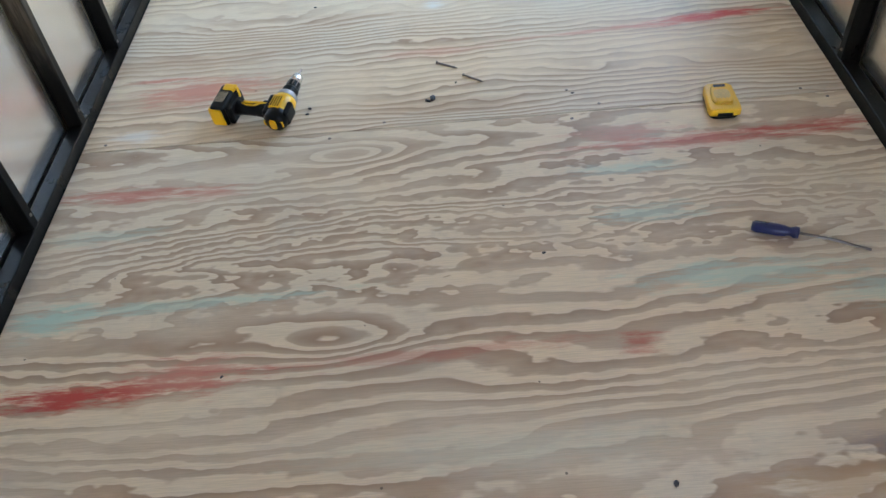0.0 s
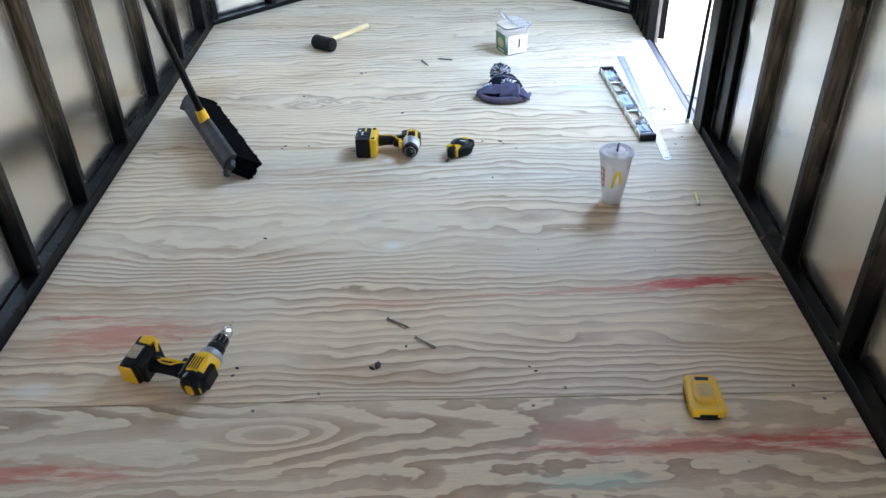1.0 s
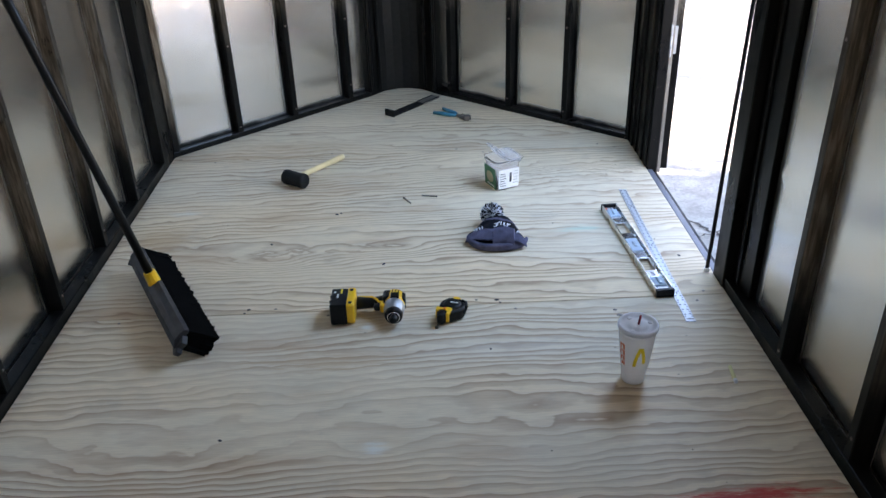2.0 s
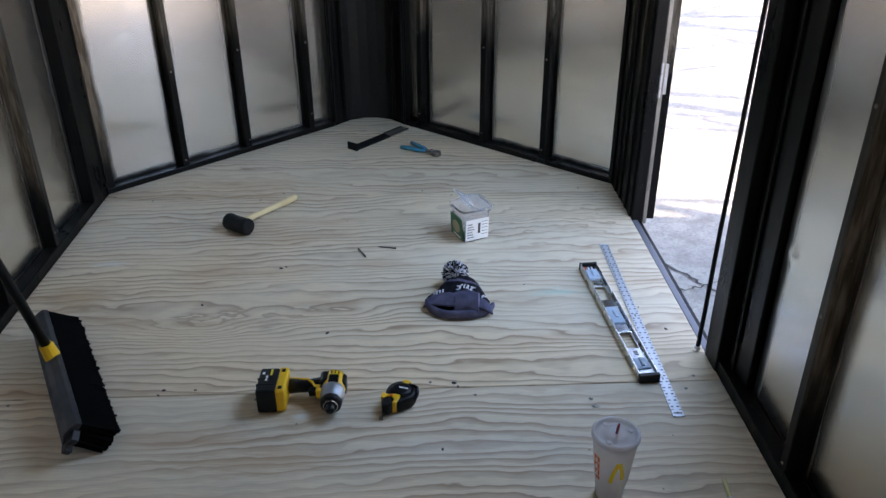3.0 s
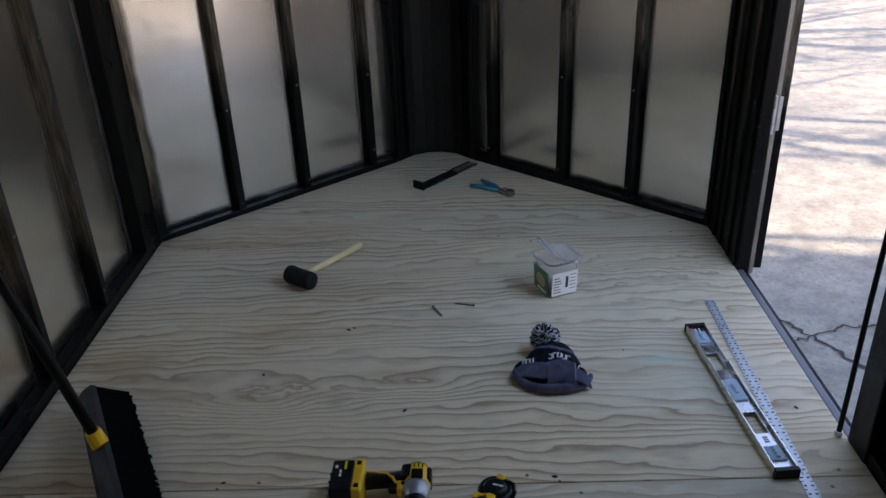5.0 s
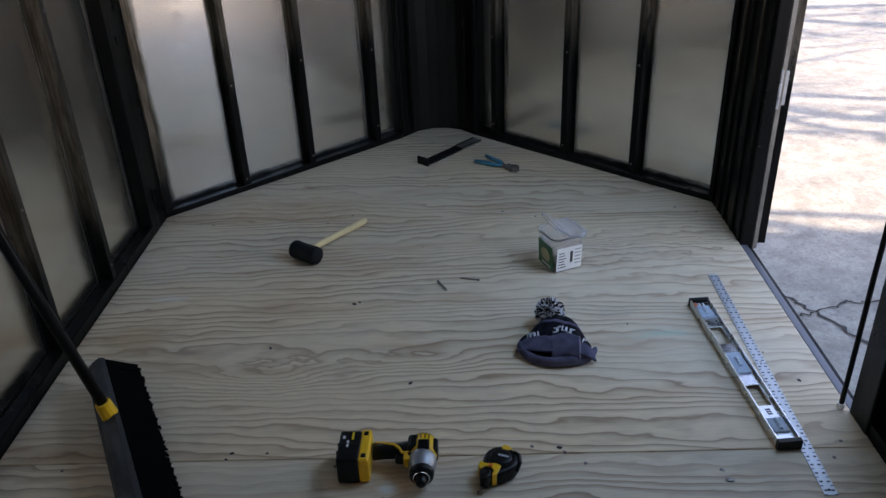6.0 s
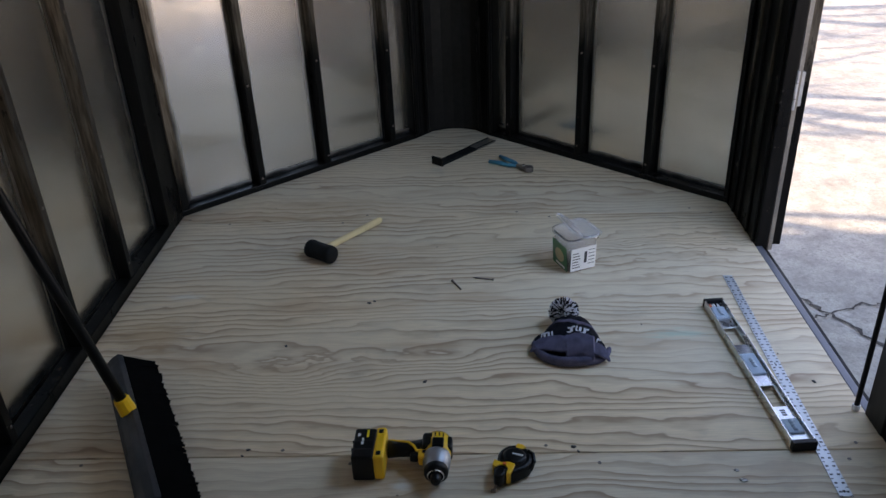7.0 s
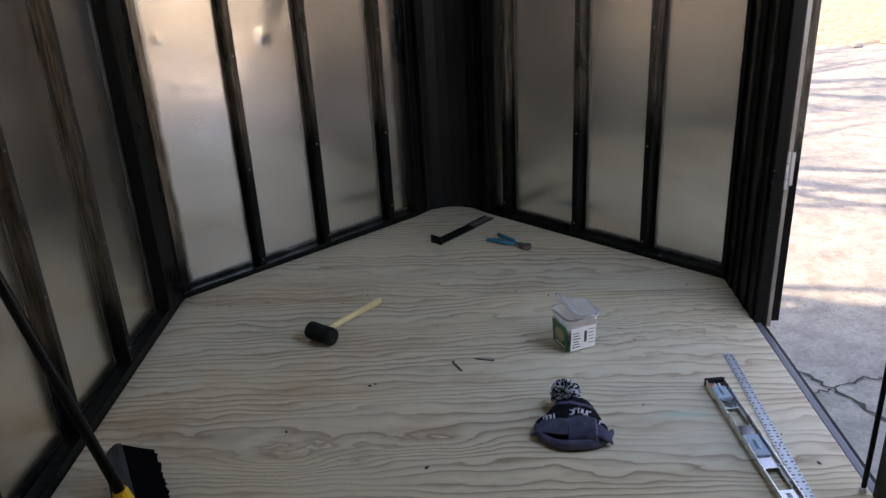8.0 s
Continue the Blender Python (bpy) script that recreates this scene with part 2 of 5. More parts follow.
def frame_paint(name, bare_from, front_share=1.0):
    """Black brushed paint on the steel framing; above bare_from it thins out to the brown mill steel."""
    m = Mat(name, (0.015, 0.014, 0.014), 0.32)
    m.b.inputs["Specular IOR Level"].default_value = 0.15
    p = m.position()
    z = m.sep(p)[2]
    n = m.noise(m.mapping(p, (7, 7, 2.2)), 1.0, 5, 0.65)
    line = m.math("MULTIPLY_ADD", m.math("SUBTRACT", n, 0.5), 0.55, z)
    bare = m.step(line, bare_from - 0.06, bare_from + 0.16, 0.0, 0.85)
    # front faces show less of the brown than the sides
    depth = m.sep(m.coord())[1]
    bare = m.math("MULTIPLY", bare, m.step(depth, 0.002, 0.008, front_share, 1.0))
    fine = m.noise(m.mapping(p, (90, 90, 8)), 1.0, 3, 0.6)
    steel = m.mix(m.step(fine, 0.35, 0.7), (0.09, 0.068, 0.048), (0.24, 0.20, 0.155))
    chip = m.step(m.noise(p, 45, 4, 0.7), 0.68, 0.72, 0.0, 0.8)
    col = m.mix(bare, m.ramp(fine, (0.3, (0.002, 0.002, 0.002)), (0.7, (0.006, 0.0055, 0.005))), steel)
    m.set("Base Color", m.mix(chip, col, (0.16, 0.13, 0.11)))
    m.set("Metallic", m.math("MULTIPLY", bare, 0.6))
    m.set("Roughness", m.step(n, 0.3, 0.7, 0.24, 0.46))
    m.bump(fine, 0.2, 0.001)
    return m.m


def concrete():
    """Weathered concrete drive that turns to dry grass and leaf litter farther off."""
    m = Mat("drive_concrete", rough=0.85)
    p = m.position()
    s = m.sep(p)
    fine, mid, large = m.noise(p, 120, 4, 0.7), m.noise(p, 9, 5, 0.65), m.noise(p, 0.9, 4, 0.6)
    con = m.mix(m.step(mid, 0.35, 0.7), (0.41, 0.405, 0.35), (0.26, 0.255, 0.22))
    pit = m.noise(p, 38, 5, 0.75)
    con = m.mix(m.step(pit, 0.5, 0.68, 0.0, 0.6), con, (0.15, 0.14, 0.125))
    con = m.mix(m.step(fine, 0.35, 0.75, 0.0, 0.6), con, (0.18, 0.165, 0.15))
    con = m.mix(m.step(large, 0.5, 0.75, 0.0, 0.35), con, (0.22, 0.205, 0.185))
    lit = m.noise(p, 14, 6, 0.75)
    grass = m.ramp(lit, (0.3, (0.10, 0.09, 0.045)), (0.5, (0.30, 0.255, 0.175)), (0.7, (0.46, 0.41, 0.32)))
    far = m.step(m.math("MULTIPLY_ADD", m.math("SUBTRACT", mid, 0.5), 0.7, s[1]), 11.2, 11.5)
    far = m.math("MAXIMUM", far, m.step(m.math("MULTIPLY_ADD", m.math("SUBTRACT", mid, 0.5), 0.7, s[0]), 6.6, 7.0))
    m.set("Base Color", m.mix(far, con, grass))
    m.bump(m.math("ADD", fine, m.math("MULTIPLY", mid, 0.8)), 0.5, 0.004)
    return m.m


PLY, SKIN, DRIVE = plywood(), skin_metal(), concrete()
STUD, RAIL = frame_paint("stud_paint", 0.50, 0.6), frame_paint("rail_paint", 3.0)
NOSE = plain("nose_panel_black_gloss", (0.012, 0.011, 0.010), 0.36, scale=7, vary=0.5, shine=0.2)
SIDE_STUD = frame_paint("side_stud_paint", 0.24, 0.35)
FLANGE = frame_paint("flange_paint", 0.16)
YELLOW = plain("yellow_plastic", (0.86, 0.47, 0.012), 0.38, vary=0.08)
BLACK = plain("black_plastic", (0.004, 0.004, 0.0045), 0.38, shine=0.22)
RUBBER = plain("black_rubber", (0.007, 0.007, 0.007), 0.62, shine=0.2)
GREY = plain("charcoal_plastic", (0.024, 0.024, 0.027), 0.55, shine=0.25)
CHROME = plain("bright_steel", (0.62, 0.62, 0.63), 0.22, 1.0, vary=0.06, bump=0.05)
SILVER = plain("grey_casting", (0.33, 0.34, 0.36), 0.5, 0.75)
ALU = plain("extruded_aluminium", (0.78, 0.79, 0.80), 0.26, 1.0, vary=0.05, bump=0.06)
RULE = plain("rule_aluminium", (0.56, 0.59, 0.62), 0.42, 0.5, vary=0.05, bump=0.05)
STEEL = plain("dull_steel", (0.22, 0.19, 0.17), 0.45, 0.8)
BLUE = plain("blue_handle_plastic", (0.007, 0.013, 0.07), 0.3)
TEALGRIP = plain("teal_grip_vinyl", (0.015, 0.20, 0.30), 0.45)
ASH = plain("mallet_handle_wood", (0.72, 0.56, 0.30), 0.5, scale=30, vary=0.15)
BRISTLE = plain("black_bristle", (0.003, 0.003, 0.003), 0.9, shine=0.06)
WHITE = plain("white_print", (0.75, 0.75, 0.74), 0.5, vary=0.05)
ORANGE = plain("orange_print", (0.80, 0.16, 0.04), 0.5, vary=0.05)
ARCH = plain("yellow_print", (0.85, 0.62, 0.02), 0.5, vary=0.05)
DARKINK = plain("dark_ink", (0.03, 0.03, 0.035), 0.5, vary=0.05)
GREENPR = plain("green_label_print", (0.03, 0.16, 0.07), 0.45)
CREAMPR = plain("cream_label_print", (0.45, 0.38, 0.22), 0.45)
WORNPR = plain("worn_label_print", (0.66, 0.42, 0.11), 0.5, scale=40, vary=0.3)
STRAW = plain("red_straw", (0.30, 0.02, 0.03), 0.35)
WAX = plain("yellow_crayon_wax", (0.72, 0.66, 0.32), 0.55, vary=0.06)
KNIT = plain("grey_violet_knit", (0.11, 0.105, 0.16), 0.9, scale=110, vary=0.4, bump=0.8, shine=0.1)
KNITDARK = plain("black_knit", (0.009, 0.009, 0.013), 0.9, scale=120, vary=0.3, bump=0.6, shine=0.1)
YARN = plain("pale_yarn", (0.70, 0.71, 0.76), 0.9)
CEIL = plain("ceiling_warm_bounce", (0.62, 0.48, 0.33), 0.5, scale=8)
BARK = plain("bark", (0.13, 0.10, 0.08), 0.85, scale=12)
CRACKED = plain("crack_dirt", (0.05, 0.045, 0.04), 0.9)
SILL = plain("sill_metal", (0.16, 0.165, 0.19), 0.5, 0.5)
JAMB = plain("bare_jamb_metal", (0.27, 0.24, 0.21), 0.42, 0.6, scale=25, vary=0.4)
HINGE = plain("zinc_hinge", (0.62, 0.63, 0.65), 0.35, 0.9)


def clear(name, color, rough, transmission, alpha=1.0):
    m = Mat(name, color, rough)
    m.set("Transmission Weight", transmission)
    m.set("IOR", 1.15)
    m.bump(m.noise(m.coord(), 90, 3), 0.1, 0.001)
    return m.m


CUPWALL = clear("frosted_cup_plastic", (0.95, 0.93, 0.92), 0.45, 0.5)
LIDCLEAR = clear("clear_lid_plastic", (0.92, 0.90, 0.94), 0.3, 0.6)
TUBWALL = clear("translucent_tub_plastic", (0.96, 0.96, 0.98), 0.16, 0.88)
VIAL = clear("vial_block_plastic", (0.55, 0.68, 0.80), 0.2, 0.3)


# ---- mesh helpers ----
def part(name, bm, material, parent=None, label="", smooth=False, m=None):
    """Links a bmesh as one mesh object under a thing or a part."""
    if smooth:
        for f in bm.faces:
            f.smooth = True
    bmesh.ops.recalc_face_normals(bm, faces=bm.faces)
    me = bpy.data.meshes.new(name)
    bm.to_mesh(me)
    bm.free()
    me.materials.append(material)
    ob = new(name, me)
    if parent:
        ob.parent = parent
    if m is not None:
        ob.matrix_basis = m
    if label:
        tagged(ob, label)
    return ob


def thing(name, m, label, category, group="", kind=""):
    ob = new(name)
    ob.empty_display_size = 0.05
    ob.matrix_basis = m
    return tagged(ob, label, category, group, kind)


def box(x0, x1, y0, y1, z0, z1, bevel=0.0, bm=None, seg=2, rot=None):
    own = bm is None
    b = bmesh.new()
    r = bmesh.ops.create_cube(b, size=1.0)
    bmesh.ops.transform(b, matrix=Matrix.Translation(((x0 + x1) / 2, (y0 + y1) / 2, (z0 + z1) / 2)) @ Matrix.Diagonal((x1 - x0, y1 - y0, z1 - z0, 1)), verts=b.verts)
    if bevel:
        bmesh.ops.bevel(b, geom=b.edges[:] + b.verts[:], offset=bevel, segments=seg, affect="EDGES", profile=0.5)
    if rot is not None:
        bmesh.ops.transform(b, matrix=rot, verts=b.verts)
    return b if own else merge(bm, b)


def merge(bm, other):
    me = bpy.data.meshes.new("tmp")
    other.to_mesh(me)
    other.free()
    bm.from_mesh(me)
    bpy.data.meshes.remove(me)
    return bm


def lathe(profile, seg=24, m=None, bm=None):
    """Turns a profile of (radius, height) about z."""
    b = bmesh.new()
    rings = []
    for r, z in profile:
        rings.append([b.verts.new((r * math.cos(2 * math.pi * i / seg), r * math.sin(2 * math.pi * i / seg), z)) for i in range(seg)] if r > 1e-6 else [b.verts.new((0, 0, z))])
    for a, c in zip(rings, rings[1:]):
        for i in range(seg):
            j = (i + 1) % seg
            if len(a) == 1 and len(c) > 1:
                b.faces.new((a[0], c[i], c[j]))
            elif len(c) == 1 and len(a) > 1:
                b.faces.new((a[i], a[j], c[0]))
            elif len(a) > 1:
                b.faces.new((a[i], a[j], c[j], c[i]))
    if m is not None:
        bmesh.ops.transform(b, matrix=m, verts=b.verts)
    return b if bm is None else merge(bm, b)


def along(p, q):
    """The pose that lays local z from p towards q."""
    p, q = Vector(p), Vector(q)
    return Matrix.Translation(p) @ (q - p).to_track_quat("Z", "Y").to_matrix().to_4x4()


def rod(p, q, r, r2=None, seg=14, bev=0.0, bm=None):
    """A solid round bar from p to q with eased ends."""
    n, r2 = (Vector(q) - Vector(p)).length, r if r2 is None else r2
    e = bev or min(r, r2, n / 4) * 0.25
    return lathe([(0, 0), (r - e, 0), (r, e), (r2, n - e), (r2 - e, n), (0, n)], seg, along(p, q), bm)


def tube(points, r, seg=10, bm=None):
    """A round bar swept along a line of points; r is one radius or one for each."""
    b = bmesh.new()
    pts = [Vector(p) for p in points]
    rs = r if isinstance(r, (list, tuple)) else [r] * len(pts)
    rings = []
    for i, p in enumerate(pts):
        d = (pts[min(i + 1, len(pts) - 1)] - pts[max(i - 1, 0)]).normalized()
        q = d.to_track_quat("Z", "Y").to_matrix()
        rings.append([b.verts.new(p + q @ Vector((rs[i] * math.cos(2 * math.pi * k / seg), rs[i] * math.sin(2 * math.pi * k / seg), 0))) for k in range(seg)])
    for a, c in zip(rings, rings[1:]):
        for k in range(seg):
            b.faces.new((a[k], a[(k + 1) % seg], c[(k + 1) % seg], c[k]))
    b.faces.new(rings[0][::-1])
    b.faces.new(rings[-1])
    return b if bm is None else merge(bm, b)


def prism(outline, z0, z1, bevel=0.0, m=None, bm=None, seg=2):
    """A flat outline in x and y, raised from z0 to z1."""
    b = bmesh.new()
    lo = [b.verts.new((x, y, z0)) for x, y in outline]
    hi = [b.verts.new((x, y, z1)) for x, y in outline]
    b.faces.new(lo[::-1])
    b.faces.new(hi)
    n = len(lo)
    for i in range(n):
        b.faces.new((lo[i], lo[(i + 1) % n], hi[(i + 1) % n], hi[i]))
    bmesh.ops.recalc_face_normals(b, faces=b.faces)
    if bevel:
        bmesh.ops.bevel(b, geom=b.edges[:], offset=bevel, segments=seg, affect="EDGES", profile=0.5)
    if m is not None:
        bmesh.ops.transform(b, matrix=m, verts=b.verts)
    return b if bm is None else merge(bm, b)


def oval(rx, ry, n=20, power=2.0):
    """A rounded outline; a higher power makes it squarer."""
    out = []
    for i in range(n):
        a = 2 * math.pi * i / n
        c, s = math.cos(a), math.sin(a)
        out.append((rx * math.copysign(abs(c) ** (2 / power), c), ry * math.copysign(abs(s) ** (2 / power), s)))
    return out


def moved(bm, m):
    bmesh.ops.transform(bm, matrix=m, verts=bm.verts)
    return bm


def print_on(name, x0, x1, y0, y1, z, mat, parent, label=""):
    """A thin printed patch lying on a top face at height z."""
    return part(name, box(x0, x1, y0, y1, z, z + 0.0004), mat, parent, label)


# ---- the trailer shell ----
HALF, CORNER, NOSE_X, NOSE_Y, REAR, HIGH, GROUND = 1.01, 4.56, 0.165, 5.318, -0.39, 2.0, -0.48
SKIN_OUT = 0.046


def wall_frame(name, a, b, label):
    """A wall's empty at its foot: local x runs along it, y points out of the trailer."""
    d = Vector((b[0] - a[0], b[1] - a[1], 0))
    m = Matrix.Translation((a[0], a[1], 0)) @ Matrix.Rotation(math.atan2(d.y, d.x), 4, "Z")
    return thing(name, m, label, "wall", kind="structure"), d.length


HAT = [(-0.036, 0.0445), (-0.036, 0.0415), (-0.021, 0.0410), (-0.018, 0.005), (-0.015, 0.003), (0.015, 0.003), (0.018, 0.005), (0.021, 0.0410), (0.036, 0.0415), (0.036, 0.0445)]


def stud(wall, s, mat, wide=0.80, z0=0.0, z1=HIGH - 0.04):
    ob = part("stud", prism([(x * wide, y) for x, y in HAT], z0, z1), mat, wall, m=Matrix.Translation((s, 0, 0)))
    for z in (0.07, 0.44, 0.86, 1.3, 1.7):
        part("screw", lathe([(0, 0.003), (0.003, 0.0025), (0.0045, 0.001), (0.0048, -0.0005)], 8, Matrix.Translation((s + random.uniform(-0.004, 0.004), 0.003, z + random.uniform(-0.03, 0.03))) @ Matrix.Rotation(radians(90), 4, "X")), STEEL, ob, m=Matrix.Translation((-s, 0, 0)))
    return ob


def skin_panel(wall, s0, s1, z0=0.0, z1=HIGH, dents=()):
    """One bay of the aluminium skin, gently wavy, with a few dents pushed in from outside."""
    w, nx, nz = s1 - s0, 24, 110
    b = bmesh.new()
    off = random.uniform(0, 50)
    grid = []
    for k in range(nz + 1):
        row = []
        z = z0 + (z1 - z0) * k / nz
        for i in range(nx + 1):
            x = -w / 2 + w * i / nx
            hold = 1 - abs(2 * i / nx - 1) ** 2
            y = hold * (0.0040 * noise.noise(Vector((off + x * 1.2, 0, z * 1.6))) + 0.0007 * noise.noise(Vector((off + x * 4, 3, z * 6))))
            for du, dz, r, dep in dents:
                y -= dep * math.exp(-(((x - du) / r) ** 2 + ((z - dz) / r) ** 2))
            row.append(b.verts.new((x, y, z)))
        grid.append(row)
    for k in range(nz):
        for i in range(nx):
            b.faces.new((grid[k][i], grid[k][i + 1], grid[k + 1][i + 1], grid[k + 1][i]))
    ob = part("skin_panel", b, SKIN, wall, smooth=True, m=Matrix.Translation(((s0 + s1) / 2, SKIN_OUT, 0)))
    tell = ob.data.attributes.new("edge_distance", "FLOAT", "POINT")
    tell.data.foreach_set("value", [(w / 2 - abs(v.co.x)) * (2.2 if w < 0.2 else 1.0) for v in ob.data.vertices])
    solid = ob.modifiers.new("thickness", "SOLIDIFY")
    solid.thickness, solid.offset = 0.0012, 0.0
    return ob


def bottom_rail(wall, s0, s1, high=0.034):
    part("bottom_rail", box(s0, s1, 0.0, 0.040, -0.03, high, 0.003), RAIL, wall)
    part("top_rail", box(s0, s1, 0.0, 0.040, HIGH - 0.05, HIGH - 0.002, 0.003), RAIL, wall)


def outer(wall, s0, s1, z0=-0.14, z1=HIGH + 0.05):
    part("outer_skin", box(s0, s1, SKIN_OUT + 0.012, SKIN_OUT + 0.016, z0, z1), RAIL, wall)


wall_left, n = wall_frame("wall_left", (-HALF, REAR), (-HALF, CORNER), "side wall of aluminium skin on black painted steel studs")
left_studs = [y - REAR for y in (-0.24, 0.16, 0.55, 0.95, 1.35, 1.746, 2.150, 2.535, 2.914, 3.305, 3.700, 4.072)]
for s in left_studs:
    stud(wall_left, s, SIDE_STUD)
bottom_rail(wall_left, 0, n - 0.001)
outer(wall_left, 0, n + 0.03)
edges = [0.0] + left_studs + [n - 0.13]
for s0, s1 in zip(edges, edges[1:]):
    skin_panel(wall_left, s0 + 0.004, s1 - 0.004)
part("corner_post", box(n - 0.145, n - 0.002, -0.004, 0.043, 0.035, HIGH - 0.051, 0.004), RAIL, wall_left, "wide black painted corner post")

wall_nose_left, n = wall_frame("wall_nose_left", (-HALF, CORNER), (-NOSE_X, NOSE_Y), "slanted front wall of aluminium skin on black studs")
spots = [0.350, 0.658, 1.003]
for s in spots:
    stud(wall_nose_left, s, STUD)
bottom_rail(wall_nose_left, 0.002, n, 0.022)
outer(wall_nose_left, -0.02, n)
part("end_post", box(n - 0.012, n + 0.03, 0.004, 0.066, -0.02, HIGH - 0.002, 0.003), RAIL, wall_nose_left)
part("corner_flange", prism([(0.004, -0.006), (0.034, -0.002), (0.040, 0.042), (0.004, 0.042)], 0.024, HIGH - 0.052, 0.002), FLANGE, wall_nose_left, "flange with worn paint and bare brown steel")
bays = [0.03] + spots + [n + 0.01]
dents = [[(-0.085, 0.945, 0.016, 0.0030), (-0.05, 0.78, 0.010, 0.0016), (0.01, 0.772, 0.010, 0.0016), (0.035, 0.765, 0.010, 0.0016), (0.02, 0.715, 0.010, 0.0016), (0.02, 0.60, 0.011, 0.0020), (0.0, 1.02, 0.09, 0.0012)],
         [(0.0, 0.90, 0.022, 0.0042), (0.09, 0.98, 0.05, -0.0030), (-0.07, 0.84, 0.08, 0.0014), (0.04, 1.03, 0.07, 0.0020)], [(0.02, 0.30, 0.08, 0.0007)], []]
for s0, s1, dd in zip(bays, bays[1:], dents):
    skin_panel(wall_nose_left, s0 + 0.004, s1 - 0.004, dents=dd)

wall_nose_right, n = wall_frame("wall_nose_right", (NOSE_X, NOSE_Y), (HALF, CORNER), "slanted front wall of aluminium skin on black studs")
spots = [0.098, 0.466, 0.788]
for s in spots:
    stud(wall_nose_right, s, STUD)
bottom_rail(wall_nose_right, 0, n - 0.002, 0.022)
outer(wall_nose_right, 0, n + 0.02)
part("end_post", box(-0.03, 0.012, 0.004, 0.066, -0.02, HIGH - 0.002, 0.003), RAIL, wall_nose_right)
bays = [-0.01] + spots + [n - 0.004]
dents = [[], [(0.0, 0.2, 0.1, 0.0008)], [], [(0.11, 0.72, 0.012, 0.0025), (0.0, 0.55, 0.12, 0.0012)]]
for s0, s1, dd in zip(bays, bays[1:], dents):
    skin_panel(wall_nose_right, s0 + 0.004, s1 - 0.004, dents=dd)
part("corner_flange", prism([(n - 0.024, 0.042), (n - 0.020, -0.002), (n - 0.002, -0.006), (n - 0.002, 0.042)], 0.024, HIGH - 0.052, 0.002), RAIL, wall_nose_right)

# the rounded nose between the slanted walls
wall_nose = thing("wall_nose", pose(0, 0, 0), "rounded black painted nose panel with smudged gloss", "wall", kind="structure")
arc = []
for i in range(13):
    a = -1 + 2 * i / 12
    arc.append((NOSE_X * 1.04 * math.sin(a * math.pi / 2) if abs(a) < 1 else NOSE_X * 1.04 * a, NOSE_Y - 0.01 + 0.125 * math.cos(a * math.pi / 2)))
back = [(x * 1.0, y + 0.012) for x, y in reversed(arc)]
part("nose_panel", prism(arc + back, -0.03, HIGH), NOSE, wall_nose, smooth=False)
for sx in (-1, 1):
    part("nose_bead", rod((sx * 0.163, NOSE_Y - 0.004, 0.02), (sx * 0.163, NOSE_Y - 0.004, HIGH - 0.02), 0.011), RAIL, wall_nose)
    part("nose_bead", rod((sx * 0.118, NOSE_Y + 0.048, 0.02), (sx * 0.118, NOSE_Y + 0.048, HIGH - 0.02), 0.007), RAIL, wall_nose)

# side wall with the doorway
DOOR0, DOOR1, DOOR_TOP = 3.40, 4.24, 1.84
wall_right, n = wall_frame("wall_right", (HALF, CORNER), (HALF, REAR), "side wall of aluminium skin on black studs with an open doorway")
ly = lambda y: CORNER - y
right_studs = [ly(y) for y in (2.912, 2.534, 2.150, 1.746, 1.35, 0.95, 0.55, 0.16, -0.24)]
for s in right_studs:
    stud(wall_right, s, SIDE_STUD)
bottom_rail(wall_right, ly(3.398), n)
edges = [ly(3.19)] + right_studs + [n]
for s0, s1 in zip(edges, edges[1:]):
    skin_panel(wall_right, s0 + 0.004, s1 - 0.004, dents=[(-0.1, 0.45, 0.02, 0.008)] if s0 == edges[0] else [])
outer(wall_right, ly(DOOR0), n)
part("outer_skin", box(-0.03, ly(DOOR1) - 0.034, 0.0405, 0.0445, -0.14, HIGH + 0.05), RAIL, wall_right)
part("outer_skin", box(ly(DOOR1), ly(DOOR0), SKIN_OUT + 0.012, SKIN_OUT + 0.016, DOOR_TOP, HIGH + 0.05), RAIL, wall_right)
part("outer_skin", box(ly(DOOR1), ly(DOOR0), 0.016, 0.020, -0.14, -0.031), RAIL, wall_right)
front = part("door_post", box(0.002, ly(DOOR1), 0.0, 0.040, -0.02, HIGH - 0.051, 0.004), RAIL, wall_right, "wide black door post with folded beads")
for s, w in ((0.06, 0.016), (0.13, 0.010), (0.215, 0.014), (0.29, 0.010)):
    part("bead", box(s, s + w, -0.008, 0.004, 0.0, HIGH - 0.06, 0.003), STUD if w > 0.012 else RAIL, front)
for z, s in ((0.17, 0.075), (0.55, 0.31), (1.0, 0.08)):
    part("screw", lathe([(0, 0.004), (0.004, 0.003), (0.007, 0.001), (0.0075, -0.001)], 10, Matrix.Translation((s - 0.035, 0.0, z)) @ Matrix.Rotation(radians(90), 4, "X")), STEEL, front)
rear_post = part("door_post", box(ly(DOOR0), ly(DOOR0) + 0.085, -0.006, 0.060, -0.02, HIGH - 0.051, 0.004), RAIL, wall_right, "black door post with a folded channel")
part("channel", box(ly(DOOR0) + 0.087, ly(DOOR0) + 0.21, 0.026, 0.044, 0.03, HIGH - 0.051, 0.003), RAIL, rear_post)
part("bead", box(ly(DOOR0) + 0.12, ly(DOOR0) + 0.132, 0.018, 0.028, 0.03, HIGH - 0.06, 0.003), RAIL, rear_post)
part("header", box(ly(DOOR1), ly(DOOR0), 0.0, 0.060, DOOR_TOP, HIGH - 0.051, 0.004), RAIL, wall_right)
